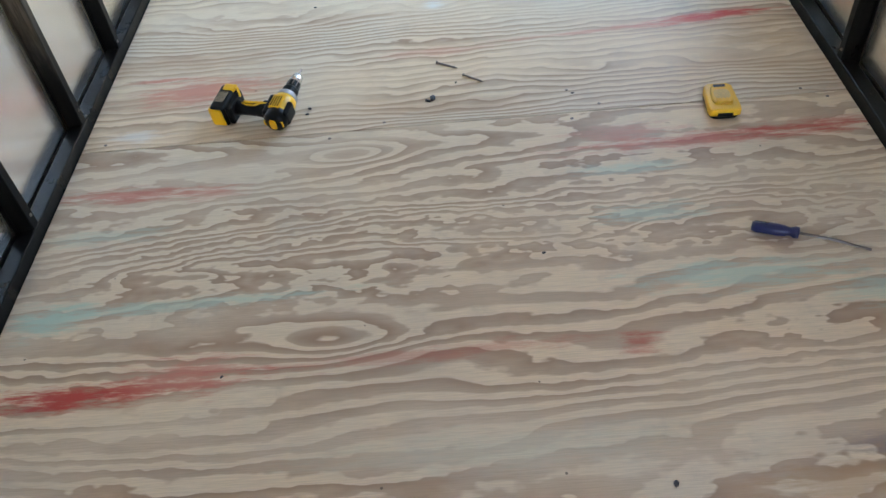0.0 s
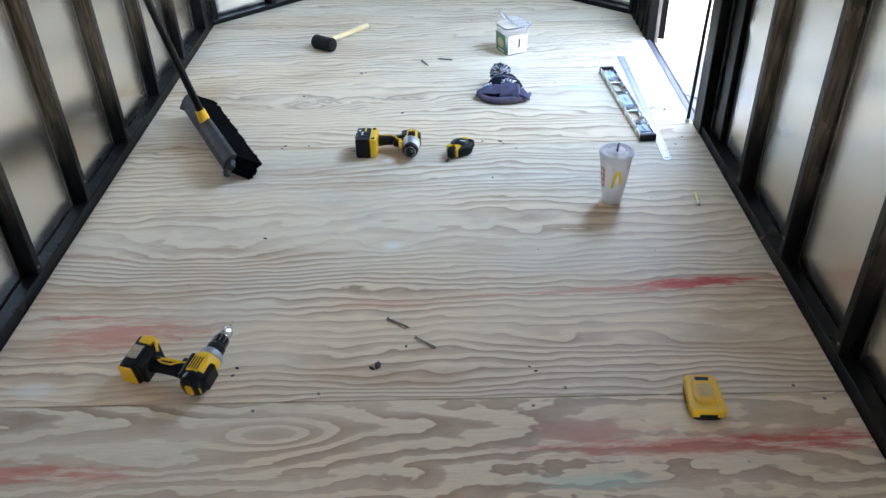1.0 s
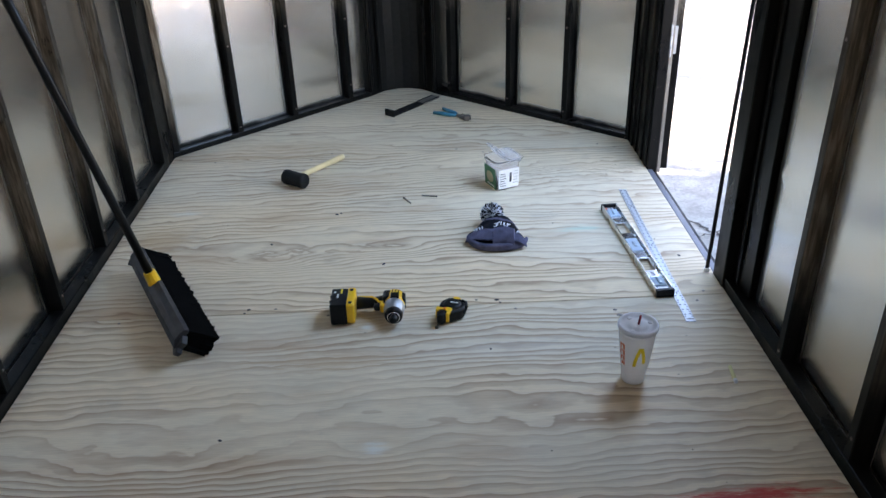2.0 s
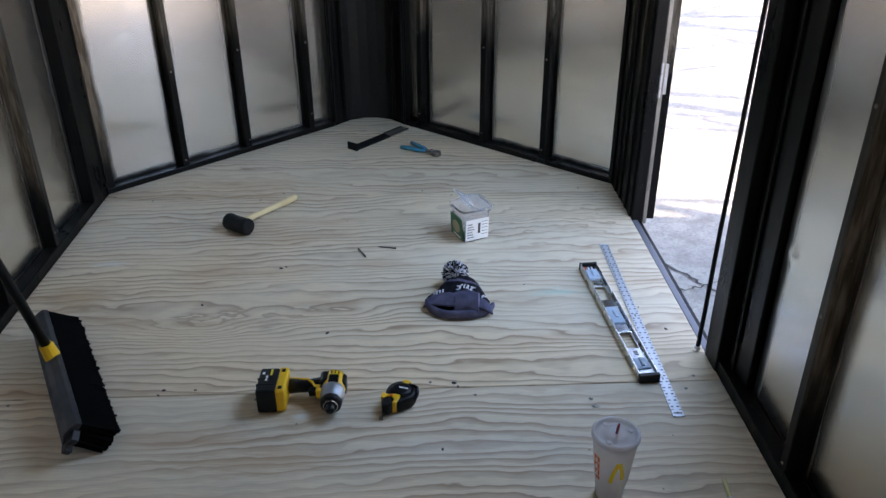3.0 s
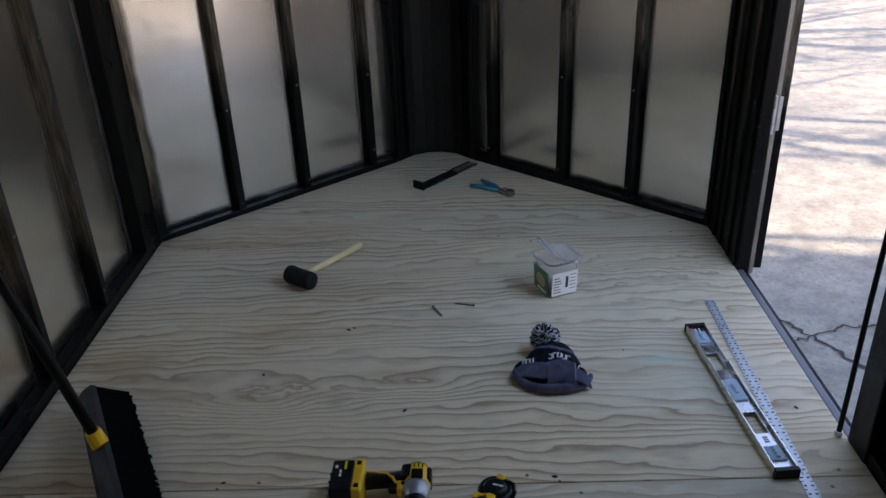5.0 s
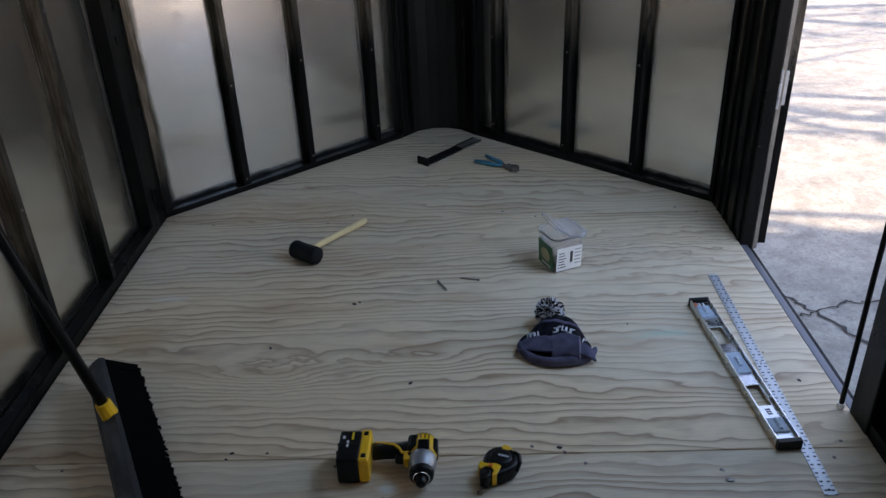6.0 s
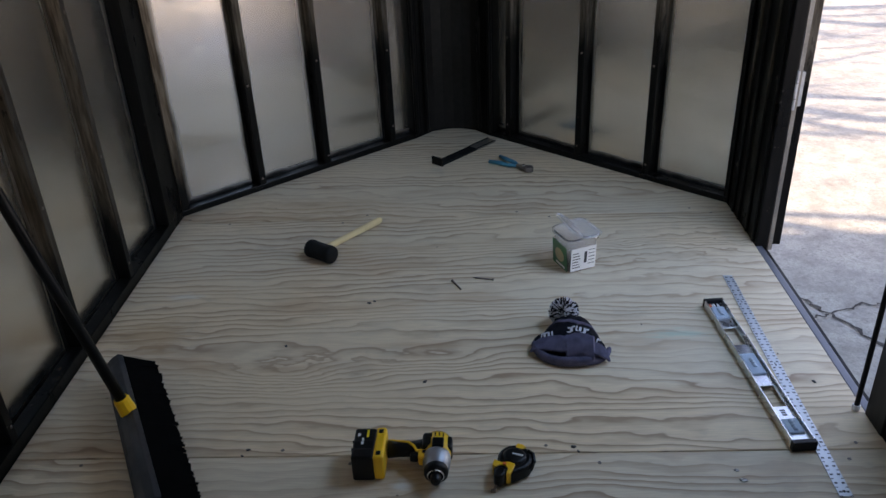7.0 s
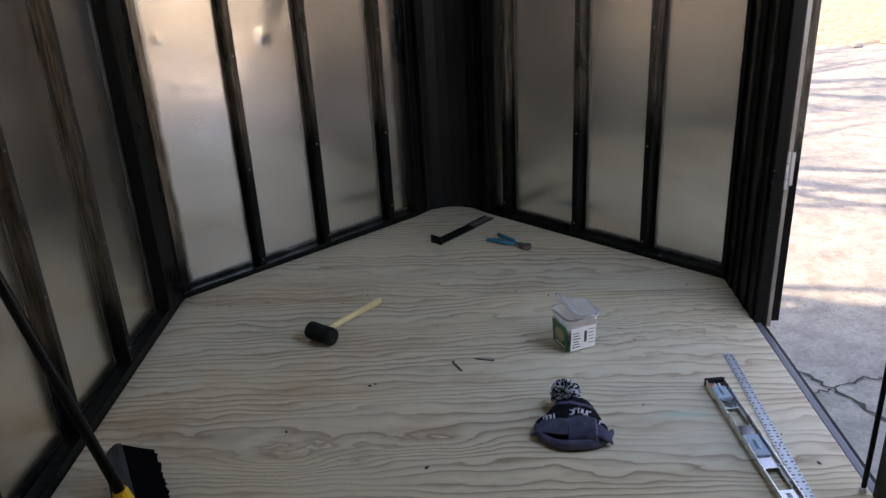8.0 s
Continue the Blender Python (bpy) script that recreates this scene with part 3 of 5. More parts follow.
part("outer_jamb", box(ly(DOOR1) - 0.03, ly(DOOR1) - 0.001, 0.0405, 0.0545, -0.02, DOOR_TOP + 0.02, 0.001), JAMB, wall_right, "thin outer door jamb of bare worn metal")
part("outer_jamb", box(ly(DOOR0) + 0.002, ly(DOOR0) + 0.03, 0.0605, 0.067, -0.02, DOOR_TOP + 0.02, 0.001), RAIL, wall_right)
part("door_sill", box(ly(DOOR1), ly(DOOR0), 0.0, 0.022, -0.03, -0.003, 0.003), SILL, wall_right, "dull metal door sill with a raised lip")

# rear wall with its big opening
wall_rear = thing("wall_rear", pose(0, 0, 0), "black steel frame round the open rear end", "wall", kind="structure")
for sx in (-1, 1):
    part("rear_post", box(sx * 1.03 - 0.05, sx * 1.03 + 0.05, REAR - 0.06, REAR - 0.001, -0.14, HIGH + 0.04, 0.004), RAIL, wall_rear)
part("rear_header", box(-0.979, 0.979, REAR - 0.06, REAR - 0.001, HIGH - 0.12, HIGH + 0.04, 0.004), RAIL, wall_rear)
part("rear_sill", box(-0.979, 0.979, REAR - 0.06, REAR - 0.001, -0.14, -0.004, 0.004), RAIL, wall_rear)

# two unseen panels, added to hold back light from the rear opening
part("rear_door", box(0.004, 0.46, REAR - 0.05, REAR - 0.012, -0.003, HIGH - 0.121, 0.003), RAIL, wall_rear, "narrow unseen panel added to cut the light from the rear")
part("rear_door", box(-0.979, 0.0, REAR - 0.05, REAR - 0.012, -0.003, HIGH - 0.121, 0.003), RAIL, wall_rear, "unseen panel added to halve the light from the rear")

outline = [(-1.07, REAR), (1.07, REAR), (1.07, 4.585), (0.19, 5.40), (0, 5.475), (-0.19, 5.40), (-1.07, 4.585)]
# the ceiling is unseen; its brown is there to warm the light bounced down
ceiling = tagged(part("ceiling", prism(outline, HIGH, HIGH + 0.03), CEIL), "plain unseen trailer ceiling panel, pale brown to warm the bounced light", "ceiling", kind="structure")
roof = tagged(part("roof", prism([(x * 1.01, y) for x, y in outline], HIGH + 0.034, HIGH + 0.07), SILL), "flat metal trailer roof", "roof", kind="structure")

# plywood floor, sheets laid across
floor = thing("floor", pose(0, 0, 0), "plywood floor sheets with red and teal chalk stains", "floor", kind="structure")
part("floor_frame", prism([(x * 0.985, y - (0.02 if y > 5 else 0)) for x, y in outline], -0.14, -0.022), RAIL, floor)
seams = [REAR, 0.832, 2.056, 3.278, 4.502]
for y0, y1 in zip(seams, seams[1:]):
    b = box(-1.008, 1.008, y0 + 0.0011, y1 - 0.0011, -0.019, 0.0, 0.0014, seg=1)
    part("plywood_sheet", b, PLY, floor)
nose_out = [(-1.008, 4.5035), (1.008, 4.5035), (1.006, 4.563), (0.17, 5.312), (0.10, 5.395), (0.03, 5.425), (-0.03, 5.425), (-0.10, 5.395), (-0.17, 5.312), (-1.006, 4.563)]
part("plywood_sheet", prism(nose_out, -0.019, 0.0, 0.0012, seg=1), PLY, floor)
for y in (0.86, 2.03, 2.085, 3.252, 3.305, 4.478, 4.53):
    for i in range(4):
        x = -0.93 + i * 0.62 + random.uniform(-0.12, 0.12)
        part("floor_screw", lathe([(0, 0.0006), (0.003, 0.0012), (0.0042, 0.0009), (0.0046, 0.0002)], 8, Matrix.Translation((x, y + random.uniform(-0.01, 0.01), 0))), STEEL, floor)

# ---- outside ----
b = bmesh.new()
bmesh.ops.create_grid(b, x_segments=40, y_segments=40, size=150)
ground = tagged(part("ground", moved(b, Matrix.Translation((0, 0, GROUND))), DRIVE), "sunlit concrete drive running out to dry grass and leaf litter", "ground", kind="structure")


def crack(points, width):
    rng = random.Random(len(points))
    pts = [Vector((*p, 0)) for p in points]
    fine = []
    for p, q in zip(pts, pts[1:]):
        for k in range(8):
            v = p.lerp(q, k / 8)
            fine.append(v + Vector((rng.uniform(-0.012, 0.012), rng.uniform(-0.012, 0.012), 0)))
    fine.append(pts[-1])
    b = bmesh.new()
    prev = None
    for i, v in enumerate(fine):
        d = (fine[min(i + 1, len(fine) - 1)] - fine[max(i - 1, 0)]).normalized()
        s = Vector((-d.y, d.x, 0)) * width * rng.uniform(0.3, 1.0)
        pair = [b.verts.new(v + s), b.verts.new(v - s)]
        if prev:
            b.faces.new((prev[0], pair[0], pair[1], prev[1]))
        prev = pair
    return b


cracks = thing("pavement_crack", pose(0, 0, GROUND + 0.004), "dark branching crack in the concrete drive", "crack", kind="structure")
part("crack_line", crack([(1.12, 5.0), (1.374, 4.666), (1.457, 4.53), (1.55, 4.346), (1.8, 4.0), (2.3, 3.5)], 0.012), CRACKED, cracks)
part("crack_line", crack([(1.457, 4.53), (1.6, 4.60), (1.723, 4.589), (2.1, 4.66), (2.8, 4.6)], 0.007), CRACKED, cracks)
part("crack_line", crack([(1.457, 4.53), (1.34, 4.50), (1.2, 4.54)], 0.006), CRACKED, cracks)

# edging stones where the drive meets the grass
edging = thing("edging_row", pose(0, 0, GROUND), "row of low rough stones along the edge of the drive", "edging", kind="structure")
for i in range(26):
    x = -1.0 + i * 0.5 + random.uniform(-0.12, 0.12)
    r = random.uniform(0.06, 0.12)
    b = bmesh.new()
    bmesh.ops.create_icosphere(b, subdivisions=2, radius=1)
    for v in b.verts:
        v.co *= 1 + 0.25 * noise.noise(v.co * 1.4 + Vector((i * 3, 0, 0)))
        v.co = Vector((v.co.x * r * 1.6, v.co.y * r, max(v.co.z, -0.4) * r * 0.55))
    part("stone", b, DRIVE, edging, m=pose(x, 11.45 + 0.12 * math.sin(x) + random.uniform(-0.1, 0.1), r * 0.2, 0, 0, random.uniform(0, 90)))


def bare_tree(name, x, y, high, seed):
    """A leafless winter tree: tapered trunk, limbs and twigs."""
    rng = random.Random(seed)
    tree = thing(name, pose(x, y, GROUND), "tall leafless tree that shades the drive with its branches", "tree")
    trunk = tube([(0, 0, -0.1), (0.05, 0, high * 0.2), (0, 0.06, high * 0.4)], [0.24, 0.19, 0.16], 9)
    limbs, twigs = bmesh.new(), bmesh.new()

    def grow(p, d, r, n, depth):
        q = p
        pts, rs = [p.copy()], [r]
        for k in range(4):
            d = (d + Vector((rng.uniform(-1, 1), rng.uniform(-1, 1), rng.uniform(-0.4, 0.7))) * 0.22).normalized()
            q = q + d * n / 4
            pts.append(q.copy())
            rs.append(r * (1 - 0.16 * (k + 1)))
        tube(pts, rs, 6 if depth < 2 else 4, limbs if depth < 2 else twigs)
        if depth < 4:
            for _ in range(4 if depth < 3 else 3):
                k = rng.choice((2, 3, 4))
                a = rng.uniform(0, 6.28)
                side = Vector((math.cos(a), math.sin(a), rng.uniform(0.0, 0.7)))
                grow(pts[k], (d * 0.55 + side * 0.75).normalized(), rs[k] * 0.62, n * 0.66, depth + 1)
    for i in range(5):
        a = i * 1.3
        grow(Vector((0, 0.06, high * (0.36 + 0.02 * i))), Vector((0.6 * math.cos(a), 0.6 * math.sin(a), 1)).normalized(), 0.11, high * 0.3, 0)
    part("trunk", trunk, BARK, tree, smooth=True)
    part("limbs", limbs, BARK, tree, smooth=True)
    part("twigs", twigs, BARK, tree)
    return tree


bare_tree("bare_tree", -4.6, 8.6, 8.5, 4)
bare_tree("bare_tree", -6.5, 6.9, 9.5, 9)
bare_tree("bare_tree", -3.4, 10.6, 9.0, 15)

# the trailer's side door, swung open
door = thing("door_1", Matrix.Translation((1.068, 4.264, 0)) @ Matrix.Rotation(radians(90 - 7), 4, "Z"), "trailer side door swung wide open on zinc hinges", "door", kind="structure")
part("leaf", box(0.004, 0.80, -0.027, -0.004, -0.006, DOOR_TOP, 0.003), RAIL, door)
part("edge_trim", box(0.0, 0.03, -0.030, -0.001, -0.012, DOOR_TOP + 0.003, 0.003), STUD, door)
part("edge_trim", box(0.78, 0.815, -0.030, -0.001, -0.012, DOOR_TOP + 0.003, 0.003), STUD, door)
part("bottom_trim", box(0.031, 0.779, -0.029, -0.002, -0.013, 0.0, 0.003), STUD, door)
for z in (0.46, 1.45):
    hinge = part("hinge", rod((-0.016, 0.012, z), (-0.016, 0.012, z + 0.125), 0.0095), HINGE, door, "zinc barrel hinge")
    part("hinge_leaf", box(-0.010, -0.001, -0.012, 0.012, z + 0.01, z + 0.115, 0.0005), HINGE, hinge)
    for dz in (0.035, 0.085):
        part("knuckle", lathe([(0.0094, 0), (0.0102, 0.001), (0.0094, 0.002)], 14, Matrix.Translation((-0.016, 0.012, z + dz))), BLACK, hinge)

cable = thing("door_stay", pose(0.988, 3.412, 0), "thin black rubber door stay hanging in the doorway", "door stay")
pts = [(0, 0, 0.004), (0.008, 0.012, 0.12), (0.018, 0.03, 0.35), (0.034, 0.052, 0.62), (0.046, 0.068, 0.95), (0.055, 0.075, 1.4), (0.055, 0.075, DOOR_TOP - 0.001)]
fine = []
for (p, q) in zip(pts, pts[1:]):
    fine += [Vector(p).lerp(Vector(q), k / 3) for k in range(3)]
part("strap", tube(fine + [Vector(pts[-1])], 0.0062, 8), RUBBER, cable, smooth=True)
part("end_clip", rod((0.0, 0.0, 0.0), (0.0, 0.001, 0.014), 0.009), WHITE, cable, "small pale end clip")


# ---- tools on the floor ----
def bars(parent, x0, y0, z, n, w, h, gap, mat, along_y=False):
    """A short row of plain marks in place of small print."""
    for i in range(n):
        a = i * (w + gap)
        if along_y:
            print_on("print_bar", x0, x0 + h, y0 + a, y0 + a + w, z, mat, parent)
        else:
            print_on("print_bar", x0 + a, x0 + a + w, y0, y0 + h, z, mat, parent)


def cordless_drill():
    """Lies on its side: the grip along x, the barrel along y, the battery at the grip's foot."""
    t = thing("cordless_drill", pose(-0.468, 2.112, 0.005, 8, 0, -17) @ Matrix.Scale(0.94, 4), "yellow and black cordless drill lying on its side", "drill")
    z = 0.036
    ax = Matrix.Translation((0, -0.035, z)) @ Matrix.Rotation(radians(-90), 4, "X")
    part("motor_housing", lathe([(0, -0.002), (0.024, -0.002), (0.031, 0.006), (0.034, 0.02), (0.034, 0.075), (0.031, 0.088), (0, 0.088)], 20, ax), YELLOW, t, smooth=True)
    cap = part("rear_cap", lathe([(0, -0.010), (0.022, -0.010), (0.031, -0.002), (0.0352, 0.008), (0.0352, 0.026), (0.0345, 0.028)], 20, ax), BLACK, t, smooth=True)
    part("cap_badge", moved(prism(oval(0.017, 0.010, 16, 4), 0, 0.0025, 0.0006), ax @ Matrix.Translation((0, 0, -0.012)) @ Matrix.Rotation(radians(90), 4, "Z")), YELLOW, cap)
    for dx in (-0.026, 0.026):
        part("cap_badge", moved(prism(oval(0.004, 0.010, 10, 3), 0, 0.002, 0.0005), ax @ Matrix.Translation((dx, 0, -0.007))), YELLOW, cap)
    part("vent_panel", box(-0.020, 0.012, -0.012, 0.040, z + 0.029, z + 0.0352, 0.002), YELLOW, t)
    for i in range(4):
        part("vent_slot", box(-0.016 + i * 0.007, -0.013 + i * 0.007, -0.006, 0.032, z + 0.0345, z + 0.036, 0.0005), BLACK, t)
    part("side_grip", box(-0.036, -0.012, -0.03, 0.045, z - 0.02, z + 0.030, 0.006), BLACK, t)
    part("side_grip", box(0.016, 0.0365, -0.024, 0.030, z - 0.022, z + 0.024, 0.006), BLACK, t)
    part("gearbox", lathe([(0, 0.086), (0.030, 0.086), (0.031, 0.092), (0.029, 0.104), (0.026, 0.108), (0, 0.108)], 20, ax), SILVER, t, smooth=True)
    part("clutch_collar", lathe([(0, 0.106), (0.0225, 0.106), (0.0235, 0.112), (0.0235, 0.128), (0.020, 0.134), (0, 0.134)], 18, ax), BLACK, t)
    chuck = part("chuck", lathe([(0, 0.132), (0.018, 0.132), (0.0195, 0.138), (0.0195, 0.156), (0.016, 0.162), (0, 0.162)], 18, ax), BLACK, t)
    part("chuck_sleeve", lathe([(0, 0.160), (0.0165, 0.160), (0.0175, 0.166), (0.0160, 0.184), (0.010, 0.193), (0.004, 0.194), (0, 0.194)], 18, ax), CHROME, chuck, "chromed chuck nose", smooth=True)
    for k in range(10):
        a = k * math.pi / 5
        part("knurl", moved(box(-0.001, 0.001, -0.001, 0.0012, 0.138, 0.156), ax @ Matrix.Rotation(a, 4, "Z") @ Matrix.Translation((0.0195, 0, 0))), STEEL, chuck)
    part("bit", rod((0, 0.155, z), (0, 0.185, z), 0.0034, 0.0024, 8), CHROME, t)
    grip = part("grip", moved(lathe([(0, 0.0), (0.020, 0.0), (0.023, 0.02), (0.019, 0.05), (0.0185, 0.09), (0.022, 0.118), (0, 0.118)], 16), Matrix.Translation((-0.018, 0.008, z - 0.002)) @ Matrix.Rotation(radians(-90), 4, "Y") @ Matrix.Diagonal((0.95, 1.1, 1, 1))), BLACK, t, smooth=True)
    part("grip_inlay", tube([(-0.03, 0.020, z + 0.0165), (-0.055, 0.016, z + 0.0178), (-0.075, 0.004, z + 0.0178), (-0.10, 0.004, z + 0.0175), (-0.115, 0.010, z + 0.017)], 0.0028, 6), YELLOW, grip)
    part("grip_inlay", tube([(-0.055, 0.020, z + 0.0150), (-0.085, 0.018, z + 0.0145), (-0.112, 0.016, z + 0.0155)], 0.0042, 6), YELLOW, grip)
    part("trigger", box(-0.062, -0.034, 0.022, 0.040, z - 0.009, z + 0.009, 0.005), BLACK, t)
    foot = part("battery_foot", box(-0.152, -0.132, -0.032, 0.052, 0.004, z + 0.030, 0.006), BLACK, t)
    pack = part("battery_pack", box(-0.196, -0.150, -0.040, 0.062, 0.0005, z + 0.034, 0.009, seg=3), BLACK, t)
    part("pack_shell", box(-0.199, -0.156, -0.043, -0.020, 0.004, z + 0.030, 0.006), YELLOW, pack)
    part("pack_shell", box(-0.186, -0.146, 0.036, 0.065, 0.004, z + 0.036, 0.006), YELLOW, pack)
    part("pack_label", box(-0.190, -0.160, -0.012, 0.030, z + 0.0335, z + 0.0352, 0.0006), CHROME, pack, "shiny label strip")
    part("belt_clip", tube([(-0.128, 0.03, z + 0.022), (-0.140, 0.048, z + 0.034), (-0.150, 0.058, z + 0.03)], 0.004, 6), YELLOW, t)
    return t


def slim_battery():
    t = thing("tool_battery", pose(0.676, 2.030, 0, 0, 0, -3) @ Matrix.Diagonal((1.06, 0.96, 0.74, 1)), "yellow slide-on tool battery pack lying flat", "battery")
    part("base", prism(oval(0.035, 0.058, 28, 5), 0.0, 0.020, 0.003), BLACK, t)
    shell = part("shell", prism([(-0.036, -0.060), (0.036, -0.060), (0.038, -0.045), (0.034, 0.050), (0.024, 0.060), (-0.024, 0.060), (-0.034, 0.050), (-0.038, -0.045)], 0.012, 0.042, 0.006, seg=3), YELLOW, t)
    part("raised_top", prism([(-0.020, -0.036), (0.020, -0.036), (0.026, -0.020), (0.024, 0.018), (0.020, 0.040), (-0.020, 0.040), (-0.024, 0.018), (-0.026, -0.020)], 0.040, 0.051, 0.004), YELLOW, t)
    part("rail_slot", box(-0.014, 0.014, 0.032, 0.043, 0.0495, 0.0520, 0.0008), BLACK, t)
    part("label_patch", prism(oval(0.019, 0.021, 20, 3), 0.0508, 0.0516), WORNPR, t, "worn pale label patch")
    for i in range(5):
        part("grip_rib", box(-0.018 + i * 0.0078, -0.014 + i * 0.0078, -0.035, -0.018, 0.049, 0.0535, 0.0008), YELLOW, t)
    part("latch", box(-0.018, 0.018, -0.0625, -0.056, 0.014, 0.028, 0.002), BLACK, t)
    return t


def screwdriver():
    t = thing("screwdriver", pose(0.623, 1.581, 0.014, 0, 0, -20), "dark blue handled screwdriver with a rusty bent shaft", "screwdriver")
    prof = [(0, 0.0), (0.0095, 0.001), (0.0135, 0.008), (0.0140, 0.05), (0.0125, 0.068), (0.0095, 0.075), (0.0095, 0.080), (0.0130, 0.088), (0.0125, 0.096), (0.004, 0.098), (0, 0.098)]
    h = lathe(prof, 24, Matrix.Rotation(radians(90), 4, "Y"))
    for v in h.verts:
        a = math.atan2(v.co.z, v.co.y)
        if 0.006 < v.co.x < 0.07:
            k = 1 - 0.07 * (0.5 + 0.5 * math.cos(a * 6))
            v.co.y, v.co.z = v.co.y * k, v.co.z * k
    part("handle", h, BLUE, t, smooth=True)
    part("shaft", tube([(0.096, 0, 0), (0.14, 0.001, -0.003), (0.18, 0.002, -0.007), (0.215, -0.002, -0.0105), (0.236, -0.004, -0.011)], [0.0032, 0.0032, 0.0032, 0.0032, 0.0028], 10), STEEL, t, "rusty brown steel shaft", smooth=True)
    part("tip", box(0.232, 0.242, -0.0075, -0.0005, -0.0125, -0.0105, 0.0004), STEEL, t)
    return t


def impact_driver():
    t = thing("impact_driver", pose(-0.012, 3.236, 0, 0, 0, -1) @ Matrix.Scale(0.875, 4), "yellow and black cordless impact driver lying on its side", "impact driver")
    z = 0.039
    ax = Matrix.Translation((0, 0.068, z)) @ Matrix.Rotation(radians(90), 4, "X")
    part("motor_housing", lathe([(0, 0), (0.024, 0.0), (0.032, 0.008), (0.036, 0.02), (0.036, 0.062), (0.034, 0.072), (0, 0.072)], 20, ax), YELLOW, t, smooth=True)
    part("rear_cap", lathe([(0, -0.003), (0.018, -0.003), (0.027, 0.002), (0.0342, 0.012), (0.0362, 0.016)], 20, ax), BLACK, t, smooth=True)
    part("side_grip", box(-0.039, -0.006, 0.004, 0.058, z - 0.026, z + 0.032, 0.01, seg=3), BLACK, t)
    part("top_grip", box(-0.012, 0.018, -0.002, 0.030, z + 0.030, z + 0.0380, 0.003), BLACK, t)
    part("side_grip", box(0.022, 0.0385, 0.006, 0.05, z - 0.022, z + 0.024, 0.006), BLACK, t)
    for i in range(4):
        part("vent_slot", box(-0.017 + i * 0.010, -0.013 + i * 0.010, 0.036, 0.050, z + 0.026, z + 0.0368 - 0.0025 * abs(i - 1.5), 0.001), BLACK, t)
    part("hammer_case", lathe([(0, 0.070), (0.035, 0.070), (0.0365, 0.078), (0.035, 0.098), (0.030, 0.118), (0.027, 0.122), (0, 0.122)], 22, ax), SILVER, t, "grey cast metal hammer case", smooth=True)
    nose = part("nose_bumper", lathe([(0, 0.112), (0.0285, 0.112), (0.0315, 0.118), (0.030, 0.132), (0.022, 0.138), (0, 0.138)], 20, ax), BLACK, t, smooth=True)
    part("nose_ring", lathe([(0.019, 0.137), (0.0215, 0.1385), (0.019, 0.140)], 20, ax), CHROME, nose)
    part("bit_collar", lathe([(0, 0.136), (0.0125, 0.136), (0.0135, 0.140), (0.0125, 0.158), (0.009, 0.162), (0, 0.162)], 16, ax), BLACK, t, smooth=True)
    neck = part("grip", moved(lathe([(0, 0), (0.028, 0.0), (0.024, 0.02), (0.0195, 0.045), (0.0195, 0.075), (0.0225, 0.106), (0, 0.106)], 16), Matrix.Translation((-0.022, 0.026, z)) @ Matrix.Rotation(radians(-90), 4, "Y") @ Matrix.Diagonal((0.95, 1.15, 1, 1))), BLACK, t, smooth=True)
    part("grip_inlay", tube([(-0.034, 0.004, z + 0.014), (-0.052, 0.002, z + 0.0175), (-0.060, 0.016, z + 0.020), (-0.075, 0.032, z + 0.0175), (-0.105, 0.038, z + 0.0155), (-0.125, 0.040, z + 0.0155)], 0.004, 6), YELLOW, neck)
    part("trigger_guard", box(-0.048, -0.024, -0.022, 0.012, z - 0.014, z + 0.018, 0.006), YELLOW, t)
    part("trigger", box(-0.070, -0.046, -0.014, 0.008, z - 0.011, z + 0.011, 0.006), BLACK, t)
    part("direction_button", rod((-0.032, -0.004, z + 0.016), (-0.032, -0.004, z + 0.021), 0.005), BLACK, t)
    plate = part("battery_plate", box(-0.160, -0.132, -0.047, 0.068, 0.002, 0.078, 0.007, seg=3), YELLOW, t)
    for y in (-0.03, 0.05):
        part("plate_latch", box(-0.152, -0.140, y - 0.007, y + 0.007, 0.074, 0.080, 0.002), BLACK, plate)
    pack = part("battery_pack", box(-0.214, -0.158, -0.049, 0.062, 0.0, 0.079, 0.006, seg=3), BLACK, t)
    for y in (-0.018, 0.010):
        part("pack_groove", box(-0.216, -0.164, y, y + 0.002, 0.002, 0.0805, 0.0005), GREY, pack)
    for i, (yy, w) in enumerate(((0.030, 0.030), (0.004, 0.024))):
        print_on("print_bar", -0.182 - i * 0.011, -0.176 - i * 0.011, yy - 0.004, yy + w * 0.8, 0.0792, ARCH if i == 0 else WHITE, pack)
    print_on("print_bar", -0.205, -0.198, 0.03, 0.04, 0.0792, WHITE, pack)
    return t


